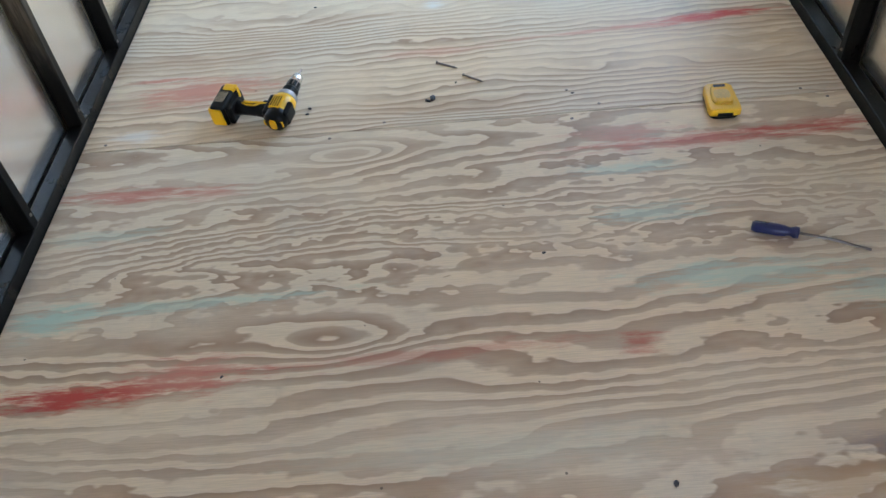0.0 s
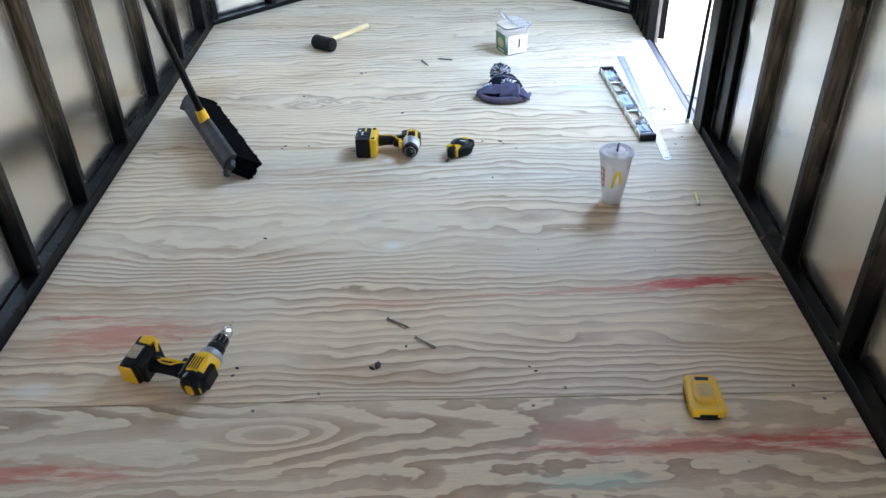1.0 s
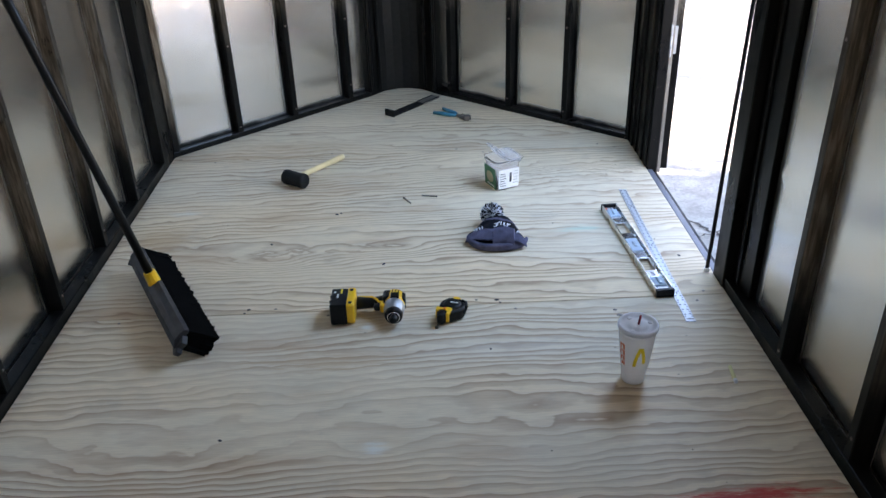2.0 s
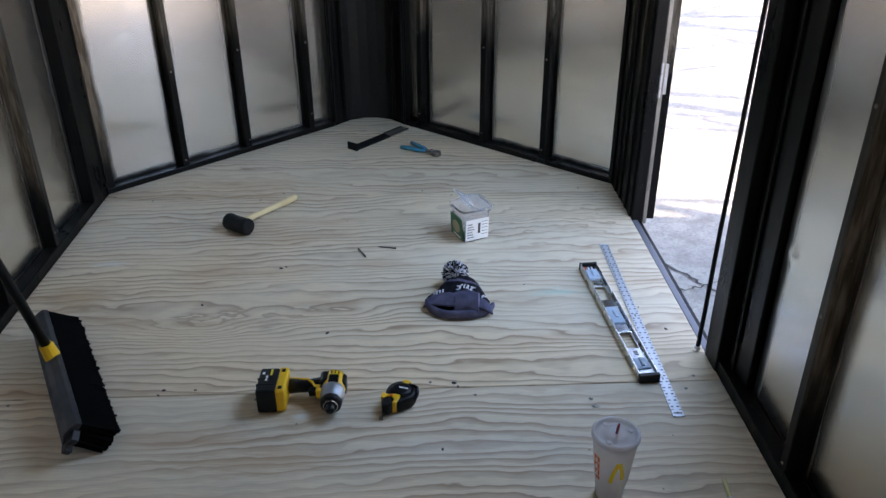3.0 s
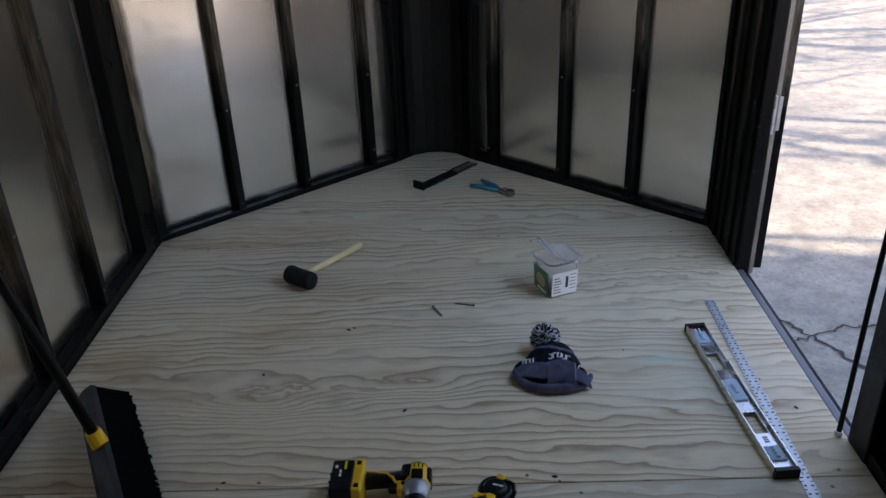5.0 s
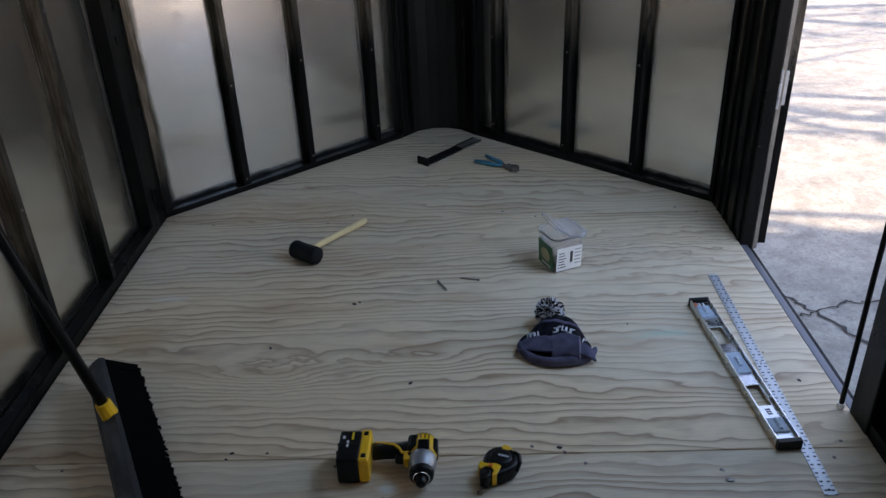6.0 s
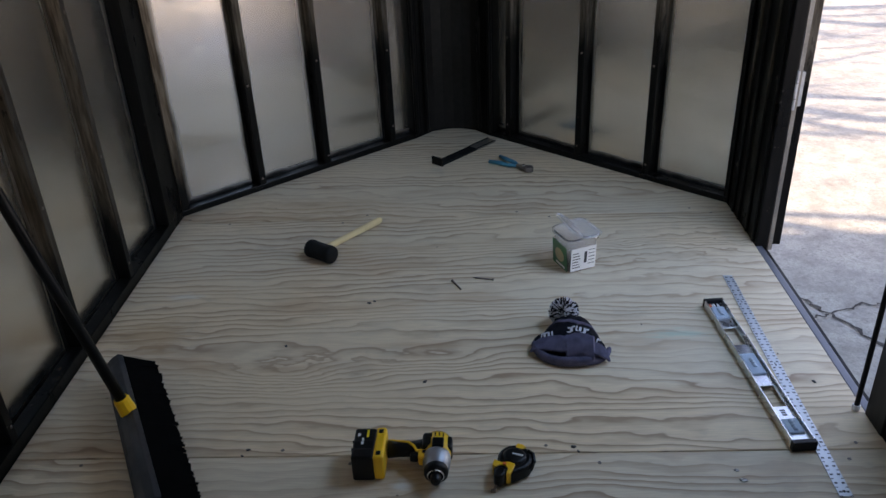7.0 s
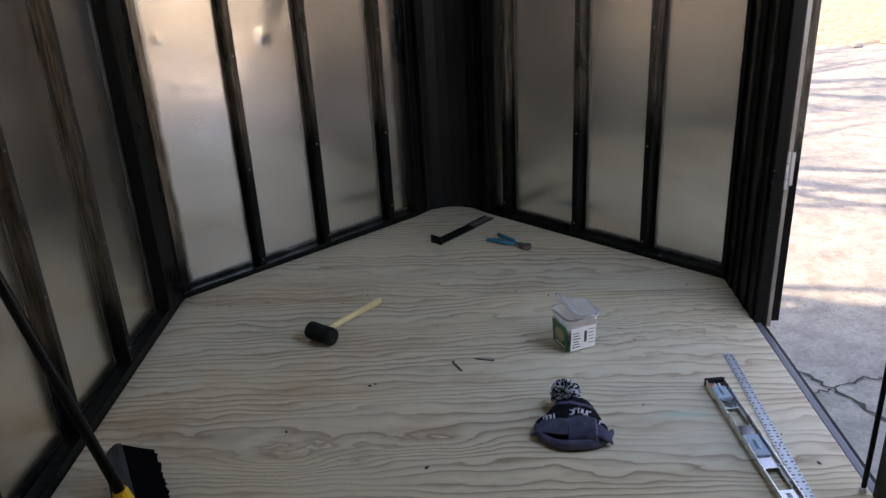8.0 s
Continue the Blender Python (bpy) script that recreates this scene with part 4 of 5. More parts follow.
def tape_measure():
    t = thing("tape_measure", pose(0.157, 3.226, 0, 0, 0, -14) @ Matrix.Scale(0.94, 4), "black and yellow tape measure lying on its side", "tape measure")
    body = [(0.042 * math.cos(radians(a)) + 0.004, 0.044 * math.sin(radians(a)) + 0.004) for a in range(-60, 211, 15)] + [(-0.040, -0.040), (-0.032, -0.052), (-0.008, -0.052), (0.012, -0.046)]
    part("case", prism(body, 0.0, 0.038, 0.008, seg=3), BLACK, t)
    toe = [(-0.042, -0.016), (-0.024, -0.022), (-0.004, -0.016), (0.010, -0.022), (0.008, -0.040), (0.002, -0.054), (-0.006, -0.056), (-0.004, -0.040), (-0.012, -0.031), (-0.026, -0.031), (-0.034, -0.040), (-0.042, -0.036)]
    part("case_band", prism(toe, 0.006, 0.041, 0.002), YELLOW, t)
    part("band_screw", rod((-0.015, -0.026, 0.040), (-0.015, -0.026, 0.0425), 0.0045), ORANGE, t)
    part("case_band", prism([(-0.002, 0.034), (0.016, 0.030), (0.026, 0.042), (0.014, 0.050), (0.000, 0.051)], 0.006, 0.040, 0.004), YELLOW, t)
    part("medallion", lathe([(0, 0.042), (0.020, 0.042), (0.0275, 0.040), (0.029, 0.036)], 28, Matrix.Translation((0.002, 0.006, 0))), BLACK, t, smooth=True)
    part("medallion_rim", lathe([(0.0285, 0.037), (0.0296, 0.0395), (0.0307, 0.037)], 28, Matrix.Translation((0.002, 0.006, 0))), GREY, t)
    for i in range(6):
        part("print_bar", moved(box(-0.0016, 0.0016, -0.0028, 0.0028, 0.0422, 0.0426), Matrix.Translation((0.002, 0.006, 0)) @ Matrix.Rotation(radians(-6), 4, "Z") @ Matrix.Translation((-0.004 + i * 0.0044, 0.004, 0))), WHITE, t)
    part("lock", prism([(-0.033 + 0.016 * x, -0.052 + 0.017 * y) for x, y in ((0.2, -1), (1.2, -1), (1.7, -0.2), (1.5, 0.7), (0.9, 1.1), (0.2, 0.8), (-0.2, 0.0))], 0.004, 0.040, 0.006, seg=3), BLACK, t)
    part("belt_clip", tube([(0.044, -0.014, 0.02), (0.049, 0.006, 0.032), (0.044, 0.024, 0.036), (0.030, 0.030, 0.038)], 0.005, 8), BLACK, t)
    part("tape_tip", tube([(-0.024, -0.064, 0.010), (-0.027, -0.072, 0.007), (-0.030, -0.080, 0.004)], [0.0045, 0.004, 0.003], 6), STEEL, t)
    part("hook", box(-0.035, -0.024, -0.084, -0.080, 0.0, 0.009, 0.0008), STEEL, t)
    return t


def drink_cup():
    t = thing("drink_cup", pose(0.622, 2.890, 0, 0, 0, -21) @ Matrix.Diagonal((0.92, 0.92, 0.88, 1)), "frosted plastic drink cup with lid and short straw", "cup")
    def wall_r(z):
        return 0.0315 + 0.019 * min(1, z / 0.19)
    prof = [(0, 0.004), (0.029, 0.004), (0.0315, 0.0), (0.0325, 0.004)] + [(wall_r(z) + (0.0025 if z > 0.055 else 0), z) for z in (0.03, 0.052, 0.058, 0.09, 0.13, 0.17, 0.190)]
    inner = [(r - 0.0015, z) for r, z in reversed(prof[4:])] + [(0.029, 0.008), (0, 0.008)]
    part("cup_wall", lathe(prof + inner, 36), CUPWALL, t, smooth=True)
    part("drink", lathe([(0, 0.009), (0.029, 0.009), (wall_r(0.05) - 0.002, 0.05), (0, 0.051)], 28), CUPWALL, t, "pale melted drink in the foot", smooth=True)
    lid = part("lid", lathe([(0.0540, 0.184), (0.0562, 0.188), (0.0562, 0.197), (0.053, 0.201), (0.0475, 0.198), (0.046, 0.193), (0.030, 0.193), (0.028, 0.197), (0.012, 0.198), (0, 0.196)], 36), LIDCLEAR, t, "clear domed lid", smooth=True)
    for a in (0.6, 2.4, 4.4):
        part("lid_button", lathe([(0.007, 0), (0.006, 0.003), (0, 0.0035)], 12, Matrix.Translation((0.037 * math.cos(a), 0.037 * math.sin(a), 0.193))), LIDCLEAR, lid)
    part("straw", tube([(0.0, 0.0, 0.10), (0.001, -0.001, 0.198), (0.004, -0.003, 0.228)], 0.0032, 8), STRAW, t, "dark red straw")
    def wrap(name, a0, a1, z0, z1, mat, curve=None):
        b, n, k = bmesh.new(), 6, 6
        rows = []
        for j in range(k + 1):
            z = z0 + (z1 - z0) * j / k
            row = []
            for i in range(n + 1):
                shift = curve(j / k) if curve else 0
                a = radians(a0 + (a1 - a0) * i / n + shift)
                r = wall_r(z) + 0.0031
                row.append(b.verts.new((r * math.cos(a), r * math.sin(a), z)))
            rows.append(row)
        for r0, r1 in zip(rows, rows[1:]):
            for i in range(n):
                b.faces.new((r0[i], r0[i + 1], r1[i + 1], r1[i]))
        part(name, b, mat, t)
    wrap("print_stroke", 268, 280, 0.075, 0.140, ARCH, lambda f: 16 * f ** 1.6)
    wrap("print_stroke", 303, 315, 0.085, 0.140, ARCH, lambda f: -14 * f ** 1.6)
    wrap("print_stroke", 284, 301, 0.137, 0.145, ARCH)
    for i, (z0, z1, a0, a1) in enumerate(((0.128, 0.146, 212, 236), (0.106, 0.124, 210, 236), (0.086, 0.103, 214, 236), (0.070, 0.082, 218, 236))):
        wrap("print_bar", a0, a0 + 8, z0, z1, ORANGE)
        wrap("print_bar", a1 - 8, a1, z0, z1, ORANGE)
        wrap("print_bar", a0, a1, z1 - 0.005, z1, ORANGE)
    return t


def crayon():
    t = thing("crayon", pose(0.886, 2.885, 0.0052, 0, 0, 84), "short pale yellow crayon stub on the plywood", "crayon")
    part("stick", rod((-0.036, 0, 0), (0.030, 0, 0), 0.005), WAX, t, smooth=True)
    part("wrapper_end", rod((-0.037, 0, 0), (-0.026, 0, 0), 0.0055), WHITE, t)
    return t


def spirit_level():
    a, c = Vector((0.772, 3.880, 0)), Vector((0.816, 3.274, 0))
    d = c - a
    t = thing("spirit_level", Matrix.Translation(a) @ Matrix.Rotation(math.atan2(d.y, d.x), 4, "Z"), "silver aluminium spirit level with black end caps", "level")
    L, W, H = d.length, 0.0255, 0.024
    for s in (-1, 1):
        part("beam_flange", box(0.006, L - 0.006, s * W - (0.0016 if s > 0 else 0.0016), s * W + 0.0016, 0.0, H, 0.0006), ALU, t)
    z0, z1 = 0.010, 0.0135
    holes = [(0.035, 0.088), (0.135, 0.215), (0.262, 0.345), (0.390, 0.470), (0.520, 0.566)]
    cuts = [0.010] + [v for hh in holes for v in hh] + [L - 0.010]
    for s0, s1 in zip(cuts[::2], cuts[1::2]):
        part("web", box(s0, s1, -W + 0.002, W - 0.002, z0, z1, 0.0005), ALU, t)
    for s0, s1 in holes:
        for s in (-1, 1):
            part("web_edge", box(s0, s1, s * (W - 0.0055) - 0.0032, s * (W - 0.0055) + 0.0032, z0, z1, 0.0004), ALU, t)
    for s0, s1 in (holes[0], holes[2], holes[4]):
        blk = part("vial_block", prism([(s0 - 0.002, -0.019), (s1 + 0.002, -0.019), (s1 + 0.002, 0.019), (s0 - 0.002, 0.019)], 0.005, 0.019, 0.003), VIAL, t, "clear blue vial block")
        part("vial", rod(((s0 + s1) / 2 - 0.018, 0, 0.019), ((s0 + s1) / 2 + 0.018, 0, 0.019), 0.0055), VIAL, blk, "glass vial")
        for q in (-0.005, 0.005):
            part("vial_line", lathe([(0.0056, 0), (0.0059, 0.0005), (0.0056, 0.001)], 12, Matrix.Translation(((s0 + s1) / 2 + q, 0, 0.019)) @ Matrix.Rotation(radians(90), 4, "Y")), DARKINK, blk)
    part("end_cap", box(-0.002, 0.010, -W - 0.003, W + 0.003, 0.0, H + 0.001, 0.002), BLACK, t, "black plastic end cap")
    part("end_cap", box(L - 0.012, L + 0.002, -W - 0.003, W + 0.003, 0.0, H + 0.001, 0.002), BLACK, t, "black plastic end cap")
    for i in range(3):
        print_on("print_bar", 0.482 + i * 0.008, 0.487 + i * 0.008, -0.006, 0.006, z1, DARKINK, t)
    for i in range(3):
        print_on("print_bar", 0.012, 0.03, -0.016 + i * 0.011, -0.011 + i * 0.011, z1, ORANGE if i == 0 else WHITE, t)
    return t


def straight_rule():
    t = thing("straight_rule", pose(0.863, 4.046, 0.0005, 0, 0, -90.6), "long aluminium yard rule with dark printed marks, lying flat on plywood", "ruler")
    L, W = 0.912, 0.0142
    part("blade", prism([(0, -W), (L, -W), (L, W), (0, W)], 0.0, 0.0018, 0.0004), RULE, t)
    for i in range(36):
        x = 0.0127 + i * 0.02533
        for s in (-1, 1):
            part("print_bar", box(x - 0.0024, x + 0.0024, s * 0.0075 - 0.0034, s * 0.0075 + 0.0034, 0.0018, 0.0021), DARKINK, t)
            part("print_tick", box(x + 0.0112, x + 0.0136, s * 0.0108 - 0.0032, s * 0.0108 + 0.0032, 0.0018, 0.0021), DARKINK, t)
        if i % 12 == 5:
            for k in range(4):
                part("print_bar", box(x + 0.004 + k * 0.0035, x + 0.006 + k * 0.0035, -0.002, 0.002, 0.0018, 0.0021), DARKINK, t)
    part("hang_hole", lathe([(0, 0.0021), (0.0035, 0.0021), (0.0038, 0.0018)], 12, Matrix.Translation((L - 0.014, 0, 0))), BLACK, t)
    return t


def knit_hat():
    """A bobble hat dropped on the floor: slumped crown, cuff gaping towards the rear, one corner folded up."""
    t = thing("bobble_hat", pose(0.335, 3.690, 0, 0, 0, -13), "grey and black knitted bobble hat slumped on the floor", "hat")
    def shape(u, v, lift=0.0):
        half = 0.108 - 0.060 * v ** 1.25
        across = max(0.0, 1 - abs(u) ** 2.6) ** 0.6
        high = 0.020 + 0.040 * math.sin(math.pi * min(1, 0.04 + v * 0.66))
        sag = 0.007 * noise.noise(Vector((u * 2.2, v * 3.1, 4))) + 0.004 * noise.noise(Vector((u * 5, v * 6, 9)))
        z = max(0.004, high * across * (1 - max(0, v - 0.86) / 0.14 * 0.55) + sag * across)
        return Vector((u * half + 0.008 * (1 - v), -0.062 + 0.150 * v - 0.010 * (1 - u * u) * (1 - v), z + lift))
    def sheet(name, v0, v1, nu, nv, mat, label, lift=0.0, rib=0.0, thick=0.005):
        b = bmesh.new()
        rows = []
        for j in range(nv + 1):
            v = v0 + (v1 - v0) * j / nv
            rows.append([b.verts.new(shape(-0.97 + 1.94 * i / nu, v, lift + (rib if i % 2 else 0.0))) for i in range(nu + 1)])
        for r0, r1 in zip(rows, rows[1:]):
            for i in range(nu):
                b.faces.new((r0[i], r0[i + 1], r1[i + 1], r1[i]))
        ob = part(name, b, mat, t, label, smooth=True)
        solid = ob.modifiers.new("thickness", "SOLIDIFY")
        solid.thickness, solid.offset = thick, 0.0
    sheet("crown", 0.18, 1.0, 60, 26, KNITDARK, "black knitted crown with pale lettering band")
    sheet("crown_stripe", 0.62, 0.68, 60, 4, KNIT, "grey-violet stripe", 0.0022)
    sheet("cuff", 0.0, 0.27, 84, 10, KNIT, "grey-violet ribbed cuff", 0.006, 0.0030, 0.006)
    # dark plate under the crown, stands for the shade in the cuff's gap
    part("lining", prism([(0.100 * x - 0.0, -0.012 + 0.075 * y) for x, y in oval(1, 1, 24)], 0.001, 0.012, 0.003), KNITDARK, t, "black underside of the hat, dark for the shaded gap under the cuff", smooth=True)
    # lower layer of the cuff: a ribbed roll round the near side
    b = bmesh.new()
    rings, n, k = [], 120, 12
    for i in range(n + 1):
        a = radians(178 + 178 * i / n)
        rib = (1 + 0.10 * math.cos(i * math.pi)) * (0.45 + 0.55 * math.sin(math.pi * i / n) ** 0.5)
        c = Vector((0.100 * math.cos(a) + 0.008, 0.076 * math.sin(a) - 0.014 + 0.008 * math.cos(a), 0.014 + 0.003 * math.sin(i * 0.11)))
        ring = []
        for j in range(k):
            g = 2 * math.pi * j / k
            q = c + Vector((math.cos(a), math.sin(a), 0)) * (0.011 * math.cos(g) * rib) + Vector((0, 0, 0.014 * math.sin(g) * rib))
            q.z = max(0.0006, q.z)
            ring.append(b.verts.new(q))
        rings.append(ring)
    for r0, r1 in zip(rings, rings[1:]):
        for j in range(k):
            b.faces.new((r0[j], r0[(j + 1) % k], r1[(j + 1) % k], r1[j]))
    b.faces.new(rings[0][::-1])
    b.faces.new(rings[-1])
    part("cuff_roll", b, KNIT, t, "grey-violet ribbed lower cuff", smooth=True)
    b = bmesh.new()
    rows = []
    for i in range(31):
        u = i / 30
        col = []
        for j in range(11):
            q = j / 10
            z = 0.022 + 0.030 * q ** 0.7 + 0.009 * math.sin(q * math.pi) + 0.0020 * math.cos(i * math.pi) + 0.006 * math.sin(u * math.pi)
            col.append(b.verts.new((-0.004 + 0.064 * u + 0.010 * (1 - q), -0.086 + 0.066 * q + 0.007 * math.sin(u * 3) + 0.006 * u, z)))
        rows.append(col)
    for r0, r1 in zip(rows, rows[1:]):
        for j in range(10):
            b.faces.new((r0[j], r0[j + 1], r1[j + 1], r1[j]))
    flap = part("folded_flap", b, KNIT, t, "ribbed corner of the cuff folded up", smooth=True)
    sol = flap.modifiers.new("thickness", "SOLIDIFY")
    sol.thickness = 0.008
    # pale marks of the lettering band
    rng = random.Random(3)
    for u, v in ((-0.84, 0.36), (-0.72, 0.35), (-0.60, 0.34), (-0.08, 0.44), (0.06, 0.45), (0.20, 0.46), (0.34, 0.46), (0.48, 0.45), (0.80, 0.36)):
        p0, p1 = shape(u, v, 0.004), shape(u + 0.02, v, 0.004)
        lean = math.atan2(p1.z - p0.z, p1.x - p0.x)
        for dx, dy, sx, sy in ((-0.0045, 0, 0.0014, 0.0085), (0.0045, 0.0, 0.0014, 0.0085), (0.0, 0.0075, 0.0045, 0.0014), (0.0, -0.0075, 0.0045, 0.0014)):
            if rng.random() < 0.72:
                part("print_bar", moved(box(-sx, sx, -sy, sy, -0.002, 0.0014, 0.0004), Matrix.Translation(p0) @ Matrix.Rotation(-lean, 4, "Y") @ Matrix.Rotation(radians(16), 4, "X") @ Matrix.Translation((dx, dy, 0))), YARN, t)
    # bobble of yarn ends
    c = Vector((-0.028, 0.098, 0.046))
    core = bmesh.new()
    bmesh.ops.create_icosphere(core, subdivisions=2, radius=0.022, matrix=Matrix.Translation(c))
    pale, dark = bmesh.new(), core
    for i in range(760):
        d = Vector((rng.gauss(0, 1), rng.gauss(0, 1), rng.gauss(0, 1))).normalized()
        n0 = rng.uniform(0.037, 0.044)
        q = c + d * n0
        q.z = max(q.z, 0.002)
        e = d.orthogonal().normalized() * 0.003
        tgt = pale if i % 9 < 5 else dark
        f = d.cross(e).normalized() * 0.0021
        e = e.normalized() * 0.0021
        base = c + d * 0.017
        vs = [tgt.verts.new(base + o) for o in (e, f, -e, -f)] + [tgt.verts.new(q + o) for o in (e, f, -e, -f)]
        for j in range(4):
            tgt.faces.new((vs[j], vs[(j + 1) % 4], vs[4 + (j + 1) % 4], vs[4 + j]))
        tgt.faces.new(vs[4:])
    bob = part("bobble", dark, KNITDARK, t, "black and pale yarn bobble")
    tagged(part("pale_yarn", pale, YARN, bob), kind="stuff")
    return t


def plastic_tub():
    t = thing("plastic_tub", pose(0.402, 4.143, 0, 0, 0, 23) @ Matrix.Diagonal((1.17, 1.17, 1.13, 1)), "clear square plastic tub with printed labels and loose lid", "tub")
    def ring(s, z, n=28):
        return [(x, y, z) for x, y in oval(s, s, n, 5)]
    b = bmesh.new()
    levels = [(0.040, 0.0), (0.0425, 0.003), (0.047, 0.094), (0.0515, 0.096), (0.0525, 0.106), (0.0500, 0.109), (0.0455, 0.098), (0.0410, 0.006)]
    rings = [[b.verts.new(p) for p in ring(s, z)] for s, z in levels]
    for r0, r1 in zip(rings, rings[1:]):
        for j in range(28):
            b.faces.new((r0[j], r0[(j + 1) % 28], r1[(j + 1) % 28], r1[j]))
    b.faces.new(rings[0][::-1])
    b.faces.new(rings[-1])
    part("body", b, TUBWALL, t, smooth=True)
    half = [(0.0, -0.051), (0.040, -0.051), (0.050, -0.041), (0.050, 0.041), (0.040, 0.051), (0.0, 0.051)]
    lid = part("lid", prism(half, 0.0, 0.003, 0.001), TUBWALL, t, "clear split lid with one half raised", m=Matrix.Translation((0.002, 0.0, 0.110)))
    part("lid_rim", tube([(x * 1.03, y * 1.03, 0.0) for x, y in half], 0.0035, 8), TUBWALL, lid)
    flap = part("lid_flap", prism([(-x, y) for x, y in half], 0.0, 0.003, 0.001), TUBWALL, t, m=Matrix.Translation((0.004, 0.0, 0.112)) @ Matrix.Rotation(radians(38), 4, "Y") @ Matrix.Rotation(radians(6), 4, "X"))
    part("flap_rim", tube([(-x * 1.03, y * 1.03, -0.002) for x, y in half], 0.0035, 8), TUBWALL, flap)
    lean = Matrix.Rotation(radians(2.8), 4, "X")
    front = part("white_label", moved(box(-0.038, 0.038, -0.0446, -0.0436, 0.008, 0.080), lean), WHITE, t, "white label with small dark print")
    for i in range(6):
        part("print_bar", moved(box(-0.033, -0.010 - 0.003 * (i % 3), -0.0451, -0.0446, 0.018 + i * 0.009, 0.0205 + i * 0.009), lean), DARKINK if i % 2 else GREY, front)
    part("print_bar", moved(box(0.002, 0.010, -0.0451, -0.0446, 0.030, 0.066), lean), DARKINK, front)
    for i in range(5):
        part("print_bar", moved(box(0.015, 0.034, -0.0451, -0.0446, 0.024 + i * 0.011, 0.0255 + i * 0.011), lean), GREY, front)
    side = part("green_label", moved(box(-0.0446, -0.0436, -0.038, 0.038, 0.006, 0.082), Matrix.Rotation(radians(-2.8), 4, "Y")), GREENPR, t, "dark green picture label")
    part("label_picture", moved(prism(oval(0.020, 0.024, 16), 0, 0.0006), Matrix.Rotation(radians(-2.8), 4, "Y") @ Matrix.Translation((-0.0446, 0, 0.044)) @ Matrix.Rotation(radians(-90), 4, "Y")), CREAMPR, side)
    part("print_bar", moved(box(-0.0453, -0.0447, -0.028, 0.020, 0.012, 0.018), Matrix.Rotation(radians(-2.8), 4, "Y")), WHITE, side)
    return t


def rubber_mallet():
    t = thing("rubber_mallet", pose(-0.428, 4.208, 0.031, 0, 0, 56), "black rubber mallet with a pale wooden handle", "mallet")
    head = lathe([(0, -0.054), (0.024, -0.054), (0.029, -0.050), (0.031, -0.040), (0.0295, -0.024), (0.0295, 0.024), (0.031, 0.040), (0.029, 0.050), (0.024, 0.054), (0, 0.054)], 28, Matrix.Rotation(radians(90), 4, "X"))
    part("head", head, RUBBER, t, smooth=True)
    part("handle", lathe([(0, 0), (0.0105, 0), (0.0115, 0.03), (0.011, 0.12), (0.013, 0.19), (0.0135, 0.235), (0.0115, 0.25), (0.006, 0.255), (0, 0.255)], 16, along((0.026, 0, 0.002), (0.30, 0, -0.0155)) @ Matrix.Diagonal((0.85, 1.05, 1.13, 1))), ASH, t, "pale wooden handle", smooth=True)
    return t


def steel_bracket():
    a, c = Vector((-0.062, 4.995, 0)), Vector((0.168, 5.255, 0))
    d = c - a
    t = thing("steel_bracket", Matrix.Translation(a) @ Matrix.Rotation(math.atan2(d.y, d.x), 4, "Z"), "black painted flat steel bar with an upturned foot and bare end", "bracket")
    L = d.length
    part("bar", prism([(0, -0.024), (L * 0.64, -0.024), (L * 0.64, 0.024), (0, 0.024)], 0.0, 0.008, 0.001), RUBBER, t)
    part("bare_end", prism([(L * 0.64, -0.024), (L, -0.024), (L, 0.024), (L * 0.64, 0.024)], 0.0, 0.0075, 0.001), JAMB, t, "bare brown steel end")
    part("end_edge", box(L * 0.64, L, -0.026, -0.019, 0.0075, 0.0095, 0.0008), RUBBER, t)
    part("end_edge", box(L * 0.64, L, 0.019, 0.026, 0.0075, 0.0095, 0.0008), RUBBER, t)
    part("foot", box(-0.007, 0.001, -0.030, 0.030, 0.0, 0.034, 0.001), RUBBER, t)
    return t


def pliers():
    t = thing("cutting_pliers", pose(0.262, 4.938, 0.012, 0, 0, -41), "cutting pliers with teal vinyl grips, half open", "pliers")
    part("grip", tube([(0.0, 0.006, 0), (-0.03, 0.020, 0), (-0.075, 0.026, 0), (-0.118, 0.040, -0.002)], [0.006, 0.0085, 0.009, 0.0075], 10), TEALGRIP, t, "teal vinyl grip", smooth=True)
    part("grip", tube([(0.0, -0.006, 0), (-0.03, -0.018, 0), (-0.075, -0.022, 0), (-0.120, -0.032, -0.002)], [0.006, 0.0085, 0.009, 0.0075], 10), TEALGRIP, t, "teal vinyl grip", smooth=True)
    part("arm", tube([(0.002, 0.005, 0), (0.03, -0.006, 0), (0.05, -0.012, 0)], [0.006, 0.009, 0.008], 8), STEEL, t)
    part("arm", tube([(0.002, -0.005, 0), (0.03, 0.006, 0), (0.05, 0.012, 0)], [0.006, 0.009, 0.008], 8), STEEL, t)
    part("jaw", prism([(0.040, 0.002), (0.048, 0.017), (0.064, 0.020), (0.078, 0.010), (0.080, 0.002)], -0.011, 0.011, 0.003), STEEL, t)
    part("jaw", prism([(0.040, -0.002), (0.080, -0.002), (0.078, -0.010), (0.064, -0.020), (0.048, -0.017)], -0.011, 0.011, 0.003), STEEL, t)
    part("pivot", rod((0.034, 0, -0.011), (0.034, 0, 0.012), 0.007), CHROME, t)
    return t


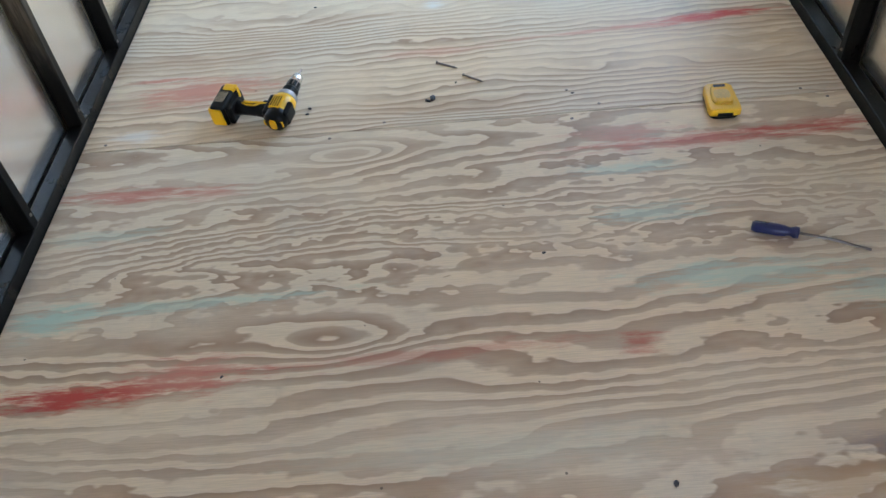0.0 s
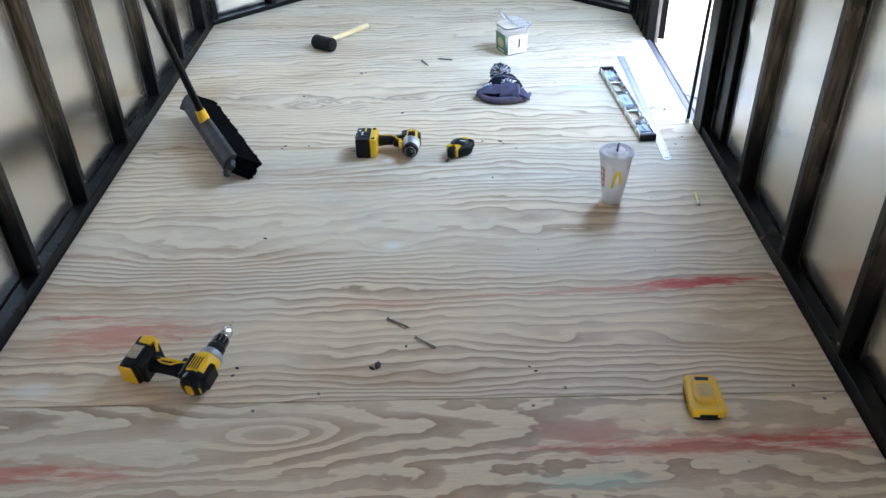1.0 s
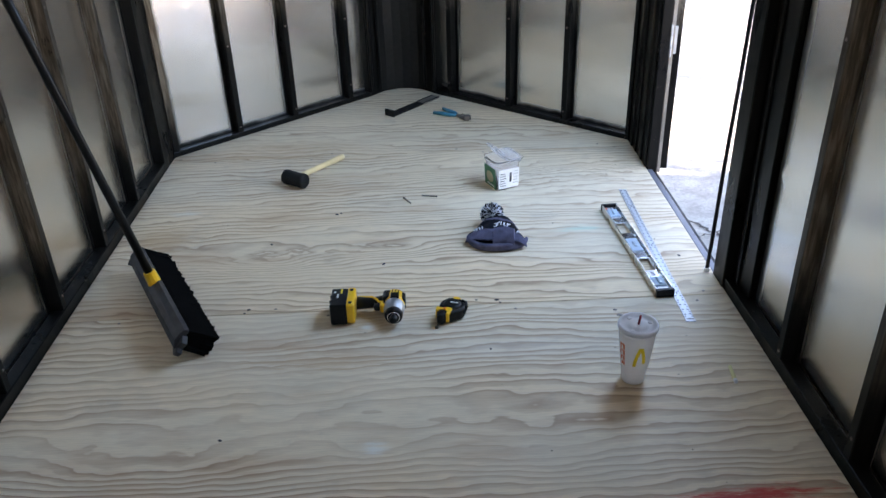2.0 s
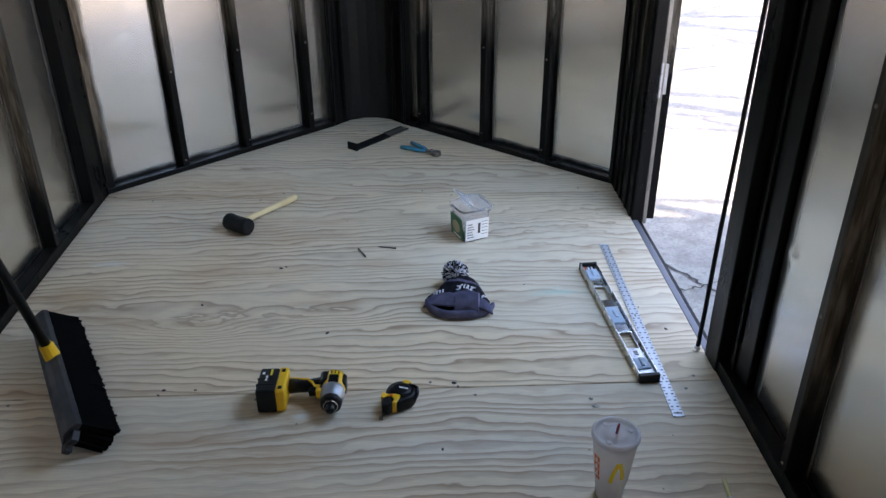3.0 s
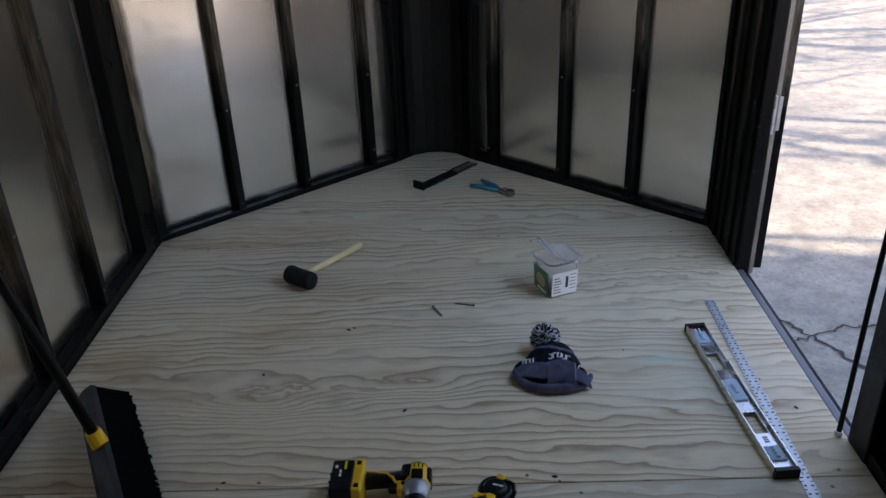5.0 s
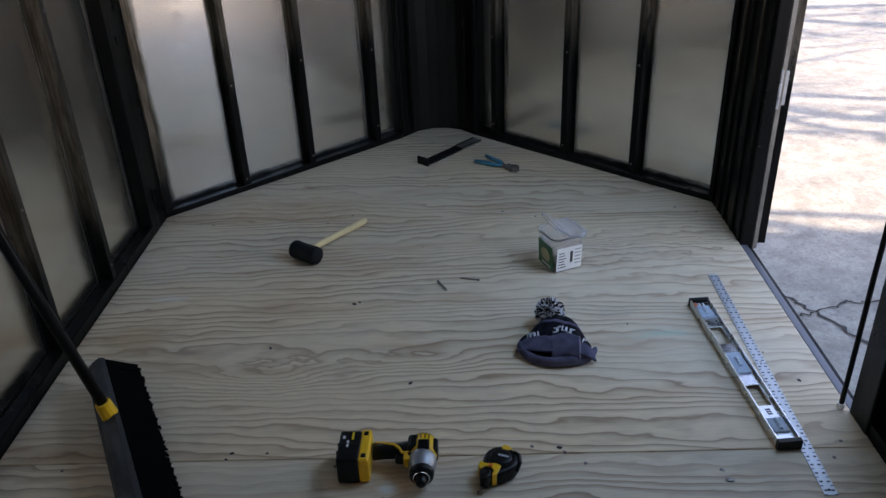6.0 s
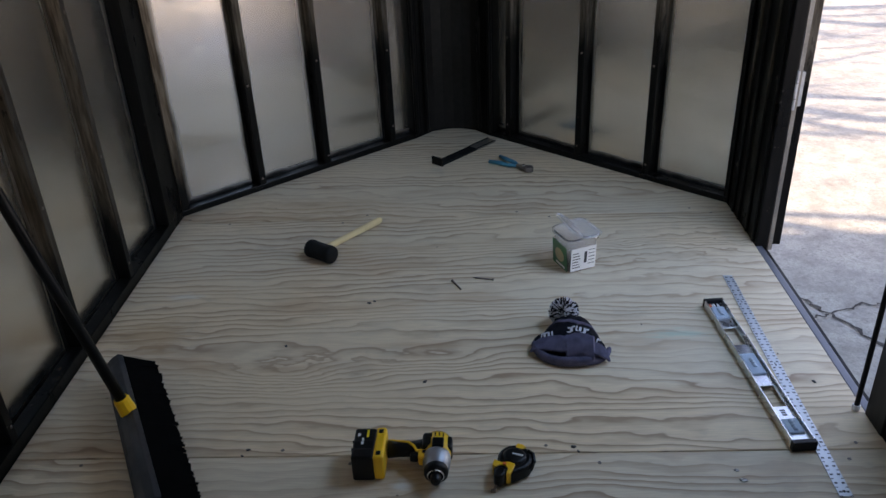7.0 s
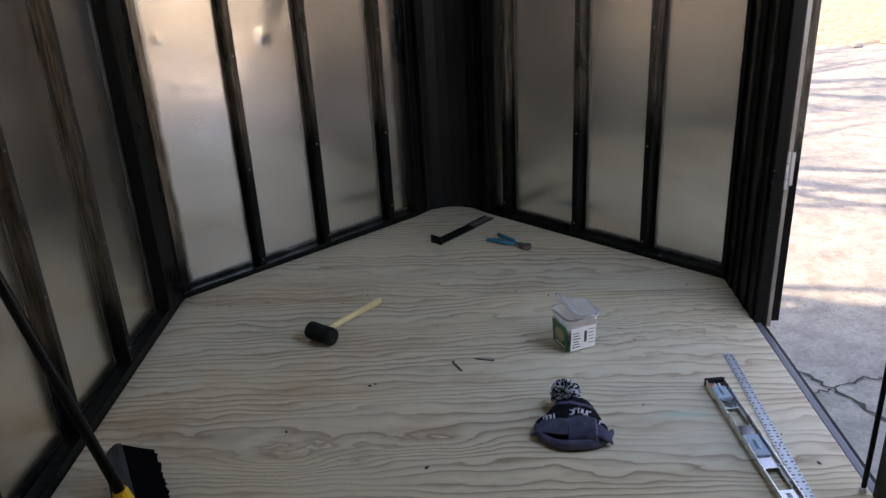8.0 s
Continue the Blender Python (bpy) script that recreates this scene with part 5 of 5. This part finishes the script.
def screw_fastener(p, q, label, group):
    p, q = Vector((*p, 0.004)), Vector((*q, 0.0032))
    d = q - p
    t = thing("loose_screw", Matrix.Translation(p) @ Matrix.Rotation(math.atan2(d.y, d.x), 4, "Z"), label, "screw", group)
    L = d.length
    part("shank", lathe([(0, 0.002), (0.0028, 0.002)] + [(0.0030 if k % 2 else 0.0023, 0.008 + (L - 0.016) * k / 24) for k in range(25)] + [(0, L)], 8, Matrix.Translation((0, 0, -0.0005)) @ Matrix.Rotation(radians(90), 4, "Y")), STEEL, t)
    part("head", lathe([(0, 0.0), (0.0042, 0.0), (0.0046, 0.001), (0.003, 0.004), (0, 0.004)], 10, Matrix.Rotation(radians(90), 4, "Y")), STEEL, t)
    return t


def push_broom():
    """Leans on the side wall: head on the floor with the bristles turned to one side."""
    t = thing("push_broom", pose(-0.724, 3.300, 0, 0, 0, -61.5), "black push broom with yellow ferrule leaning on the wall", "broom")
    # local x runs along the head, y towards the bristle side
    L = 0.282
    tilt = Matrix.Translation((0, 0, 0.072)) @ Matrix.Rotation(radians(50), 4, "X")
    prof = [(-0.034, -0.004), (-0.030, 0.012), (-0.008, 0.020), (0.012, 0.018), (0.030, 0.010), (0.034, -0.004)]
    b = prism(prof, -L, L, 0.002, Matrix.Rotation(radians(90), 4, "Y") @ Matrix.Rotation(radians(90), 4, "Z"))
    part("head_block", moved(b, tilt), GREY, t, "charcoal plastic head block")
    for s in (-1, 1):
        part("end_scraper", moved(prism([(s * (L - 0.01), -0.036), (s * (L + 0.012), -0.046), (s * (L + 0.022), -0.030), (s * (L + 0.010), -0.020), (s * (L + 0.020), 0.0), (s * (L - 0.01), 0.02)], -0.010, 0.008, 0.002), tilt), GREY, t)
    rng = random.Random(8)
    b = bmesh.new()
    n = 0
    for i in range(170):
        for j in range(13):
            x = -L + 0.006 + (2 * L - 0.012) * i / 169 + rng.uniform(-0.002, 0.002)
            y0 = -0.028 + 0.056 * j / 12 + rng.uniform(-0.002, 0.002)
            ln = 0.092 + rng.uniform(-0.003, 0.003)
            end = Vector((x * 1.02 + rng.uniform(-0.004, 0.004), y0 * 1.4 + rng.uniform(-0.004, 0.004), -ln))
            w = 0.0042
            top = Vector((x, y0, 0))
            for o1, o2 in ((Vector((w, 0, 0)), Vector((0, w, 0))),):
                vs = [b.verts.new(top + o) for o in (o1, o2, -o1, -o2)] + [b.verts.new(end + o * 0.9) for o in (o1, o2, -o1, -o2)]
                for k in range(4):
                    b.faces.new((vs[k], vs[(k + 1) % 4], vs[4 + (k + 1) % 4], vs[4 + k]))
                b.faces.new(vs[4:])
    moved(b, tilt)
    for v in b.verts:
        v.co.z = max(v.co.z, 0.0008)
    tagged(part("bristles", b, BRISTLE, t, "dense black bristles"), kind="stuff")
    inv = t.matrix_basis.inverted()
    foot, top = inv @ Vector((-0.735, 3.340, 0.062)), inv @ Vector((-0.998, 3.304, 1.25))
    d = (top - foot).normalized()
    part("ferrule", lathe([(0, 0), (0.016, 0), (0.0205, 0.006), (0.0205, 0.030), (0.0185, 0.066), (0.0165, 0.070), (0, 0.070)], 12, along(foot, top)), YELLOW, t, "yellow plastic ferrule")
    part("socket", rod(foot - d * 0.045 + Vector((0, 0.004, 0)), foot + d * 0.004, 0.021, 0.017), GREY, t)
    part("handle", tube([foot + d * 0.066, foot + d * 0.4, foot + d * 0.8, top], [0.0130, 0.0128, 0.0128, 0.0125], 14), BLACK, t, "long black handle", smooth=True)
    part("handle_end", rod(top - d * 0.02, top + d * 0.012, 0.0145), RUBBER, t)
    return t


cordless_drill()
slim_battery()
screwdriver()
impact_driver()
tape_measure()
drink_cup()
crayon()
spirit_level()
straight_rule()
knit_hat()
plastic_tub()
rubber_mallet()
steel_bracket()
pliers()
screw_fastener((0.010, 4.048), (0.040, 3.989), "loose dark screw lying near the plastic tub", "loose screws")
screw_fastener((0.139, 4.048), (0.075, 4.065), "loose dark screw lying near the plastic tub", "loose screws")
screw_fastener((-0.047, 2.339), (0.012, 2.301), "loose grey screw lying near the drill", "loose screws")
screw_fastener((0.026, 2.265), (0.081, 2.223), "loose grey screw lying near the drill", "loose screws")
push_broom()


def crumb(x, y, r, mat, label, flat=0.45):
    b = bmesh.new()
    bmesh.ops.create_icosphere(b, subdivisions=1, radius=1)
    for v in b.verts:
        v.co *= 1 + 0.4 * noise.noise(v.co * 2 + Vector((x * 40, y * 40, 0)))
        v.co = Vector((v.co.x * r * 1.3, v.co.y * r * 0.8, max(0, v.co.z * r * flat + r * flat * 0.6)))
    tagged(part("debris_crumb", b, mat, m=pose(x, y, 0, 0, 0, random.uniform(0, 180))), label, "debris", "crumbs on the floor")


for x, y, r in ((-0.062, 2.168, 0.011), (-0.075, 2.160, 0.007), (0.004, 2.235, 0.004), (-0.40, 2.17, 0.005), (-0.405, 2.145, 0.005), (0.314, 2.14, 0.004), (0.30, 2.155, 0.003),
                (0.26, 3.045, 0.004), (-0.43, 2.72, 0.005), (0.30, 3.296, 0.006), (0.31, 3.28, 0.004), (-0.453, 3.715, 0.005), (-0.055, 3.545, 0.006), (-0.46, 3.30, 0.005),
                (-0.47, 3.28, 0.004), (-0.24, 3.93, 0.006), (-0.225, 3.94, 0.004), (0.93, 3.52, 0.005), (0.88, 3.64, 0.003), (-0.50, 1.29, 0.004), (0.17, 1.56, 0.004), (0.33, 1.0, 0.006), (0.55, 3.79, 0.003)):
    crumb(x, y, r, DARKINK, "small dark crumb of dirt on the plywood")
crumb(0.655, 3.185, 0.008, STEEL, "small curled brown shaving on the plywood", 0.3)
crumb(0.648, 3.215, 0.006, STEEL, "small curled brown shaving on the plywood", 0.3)
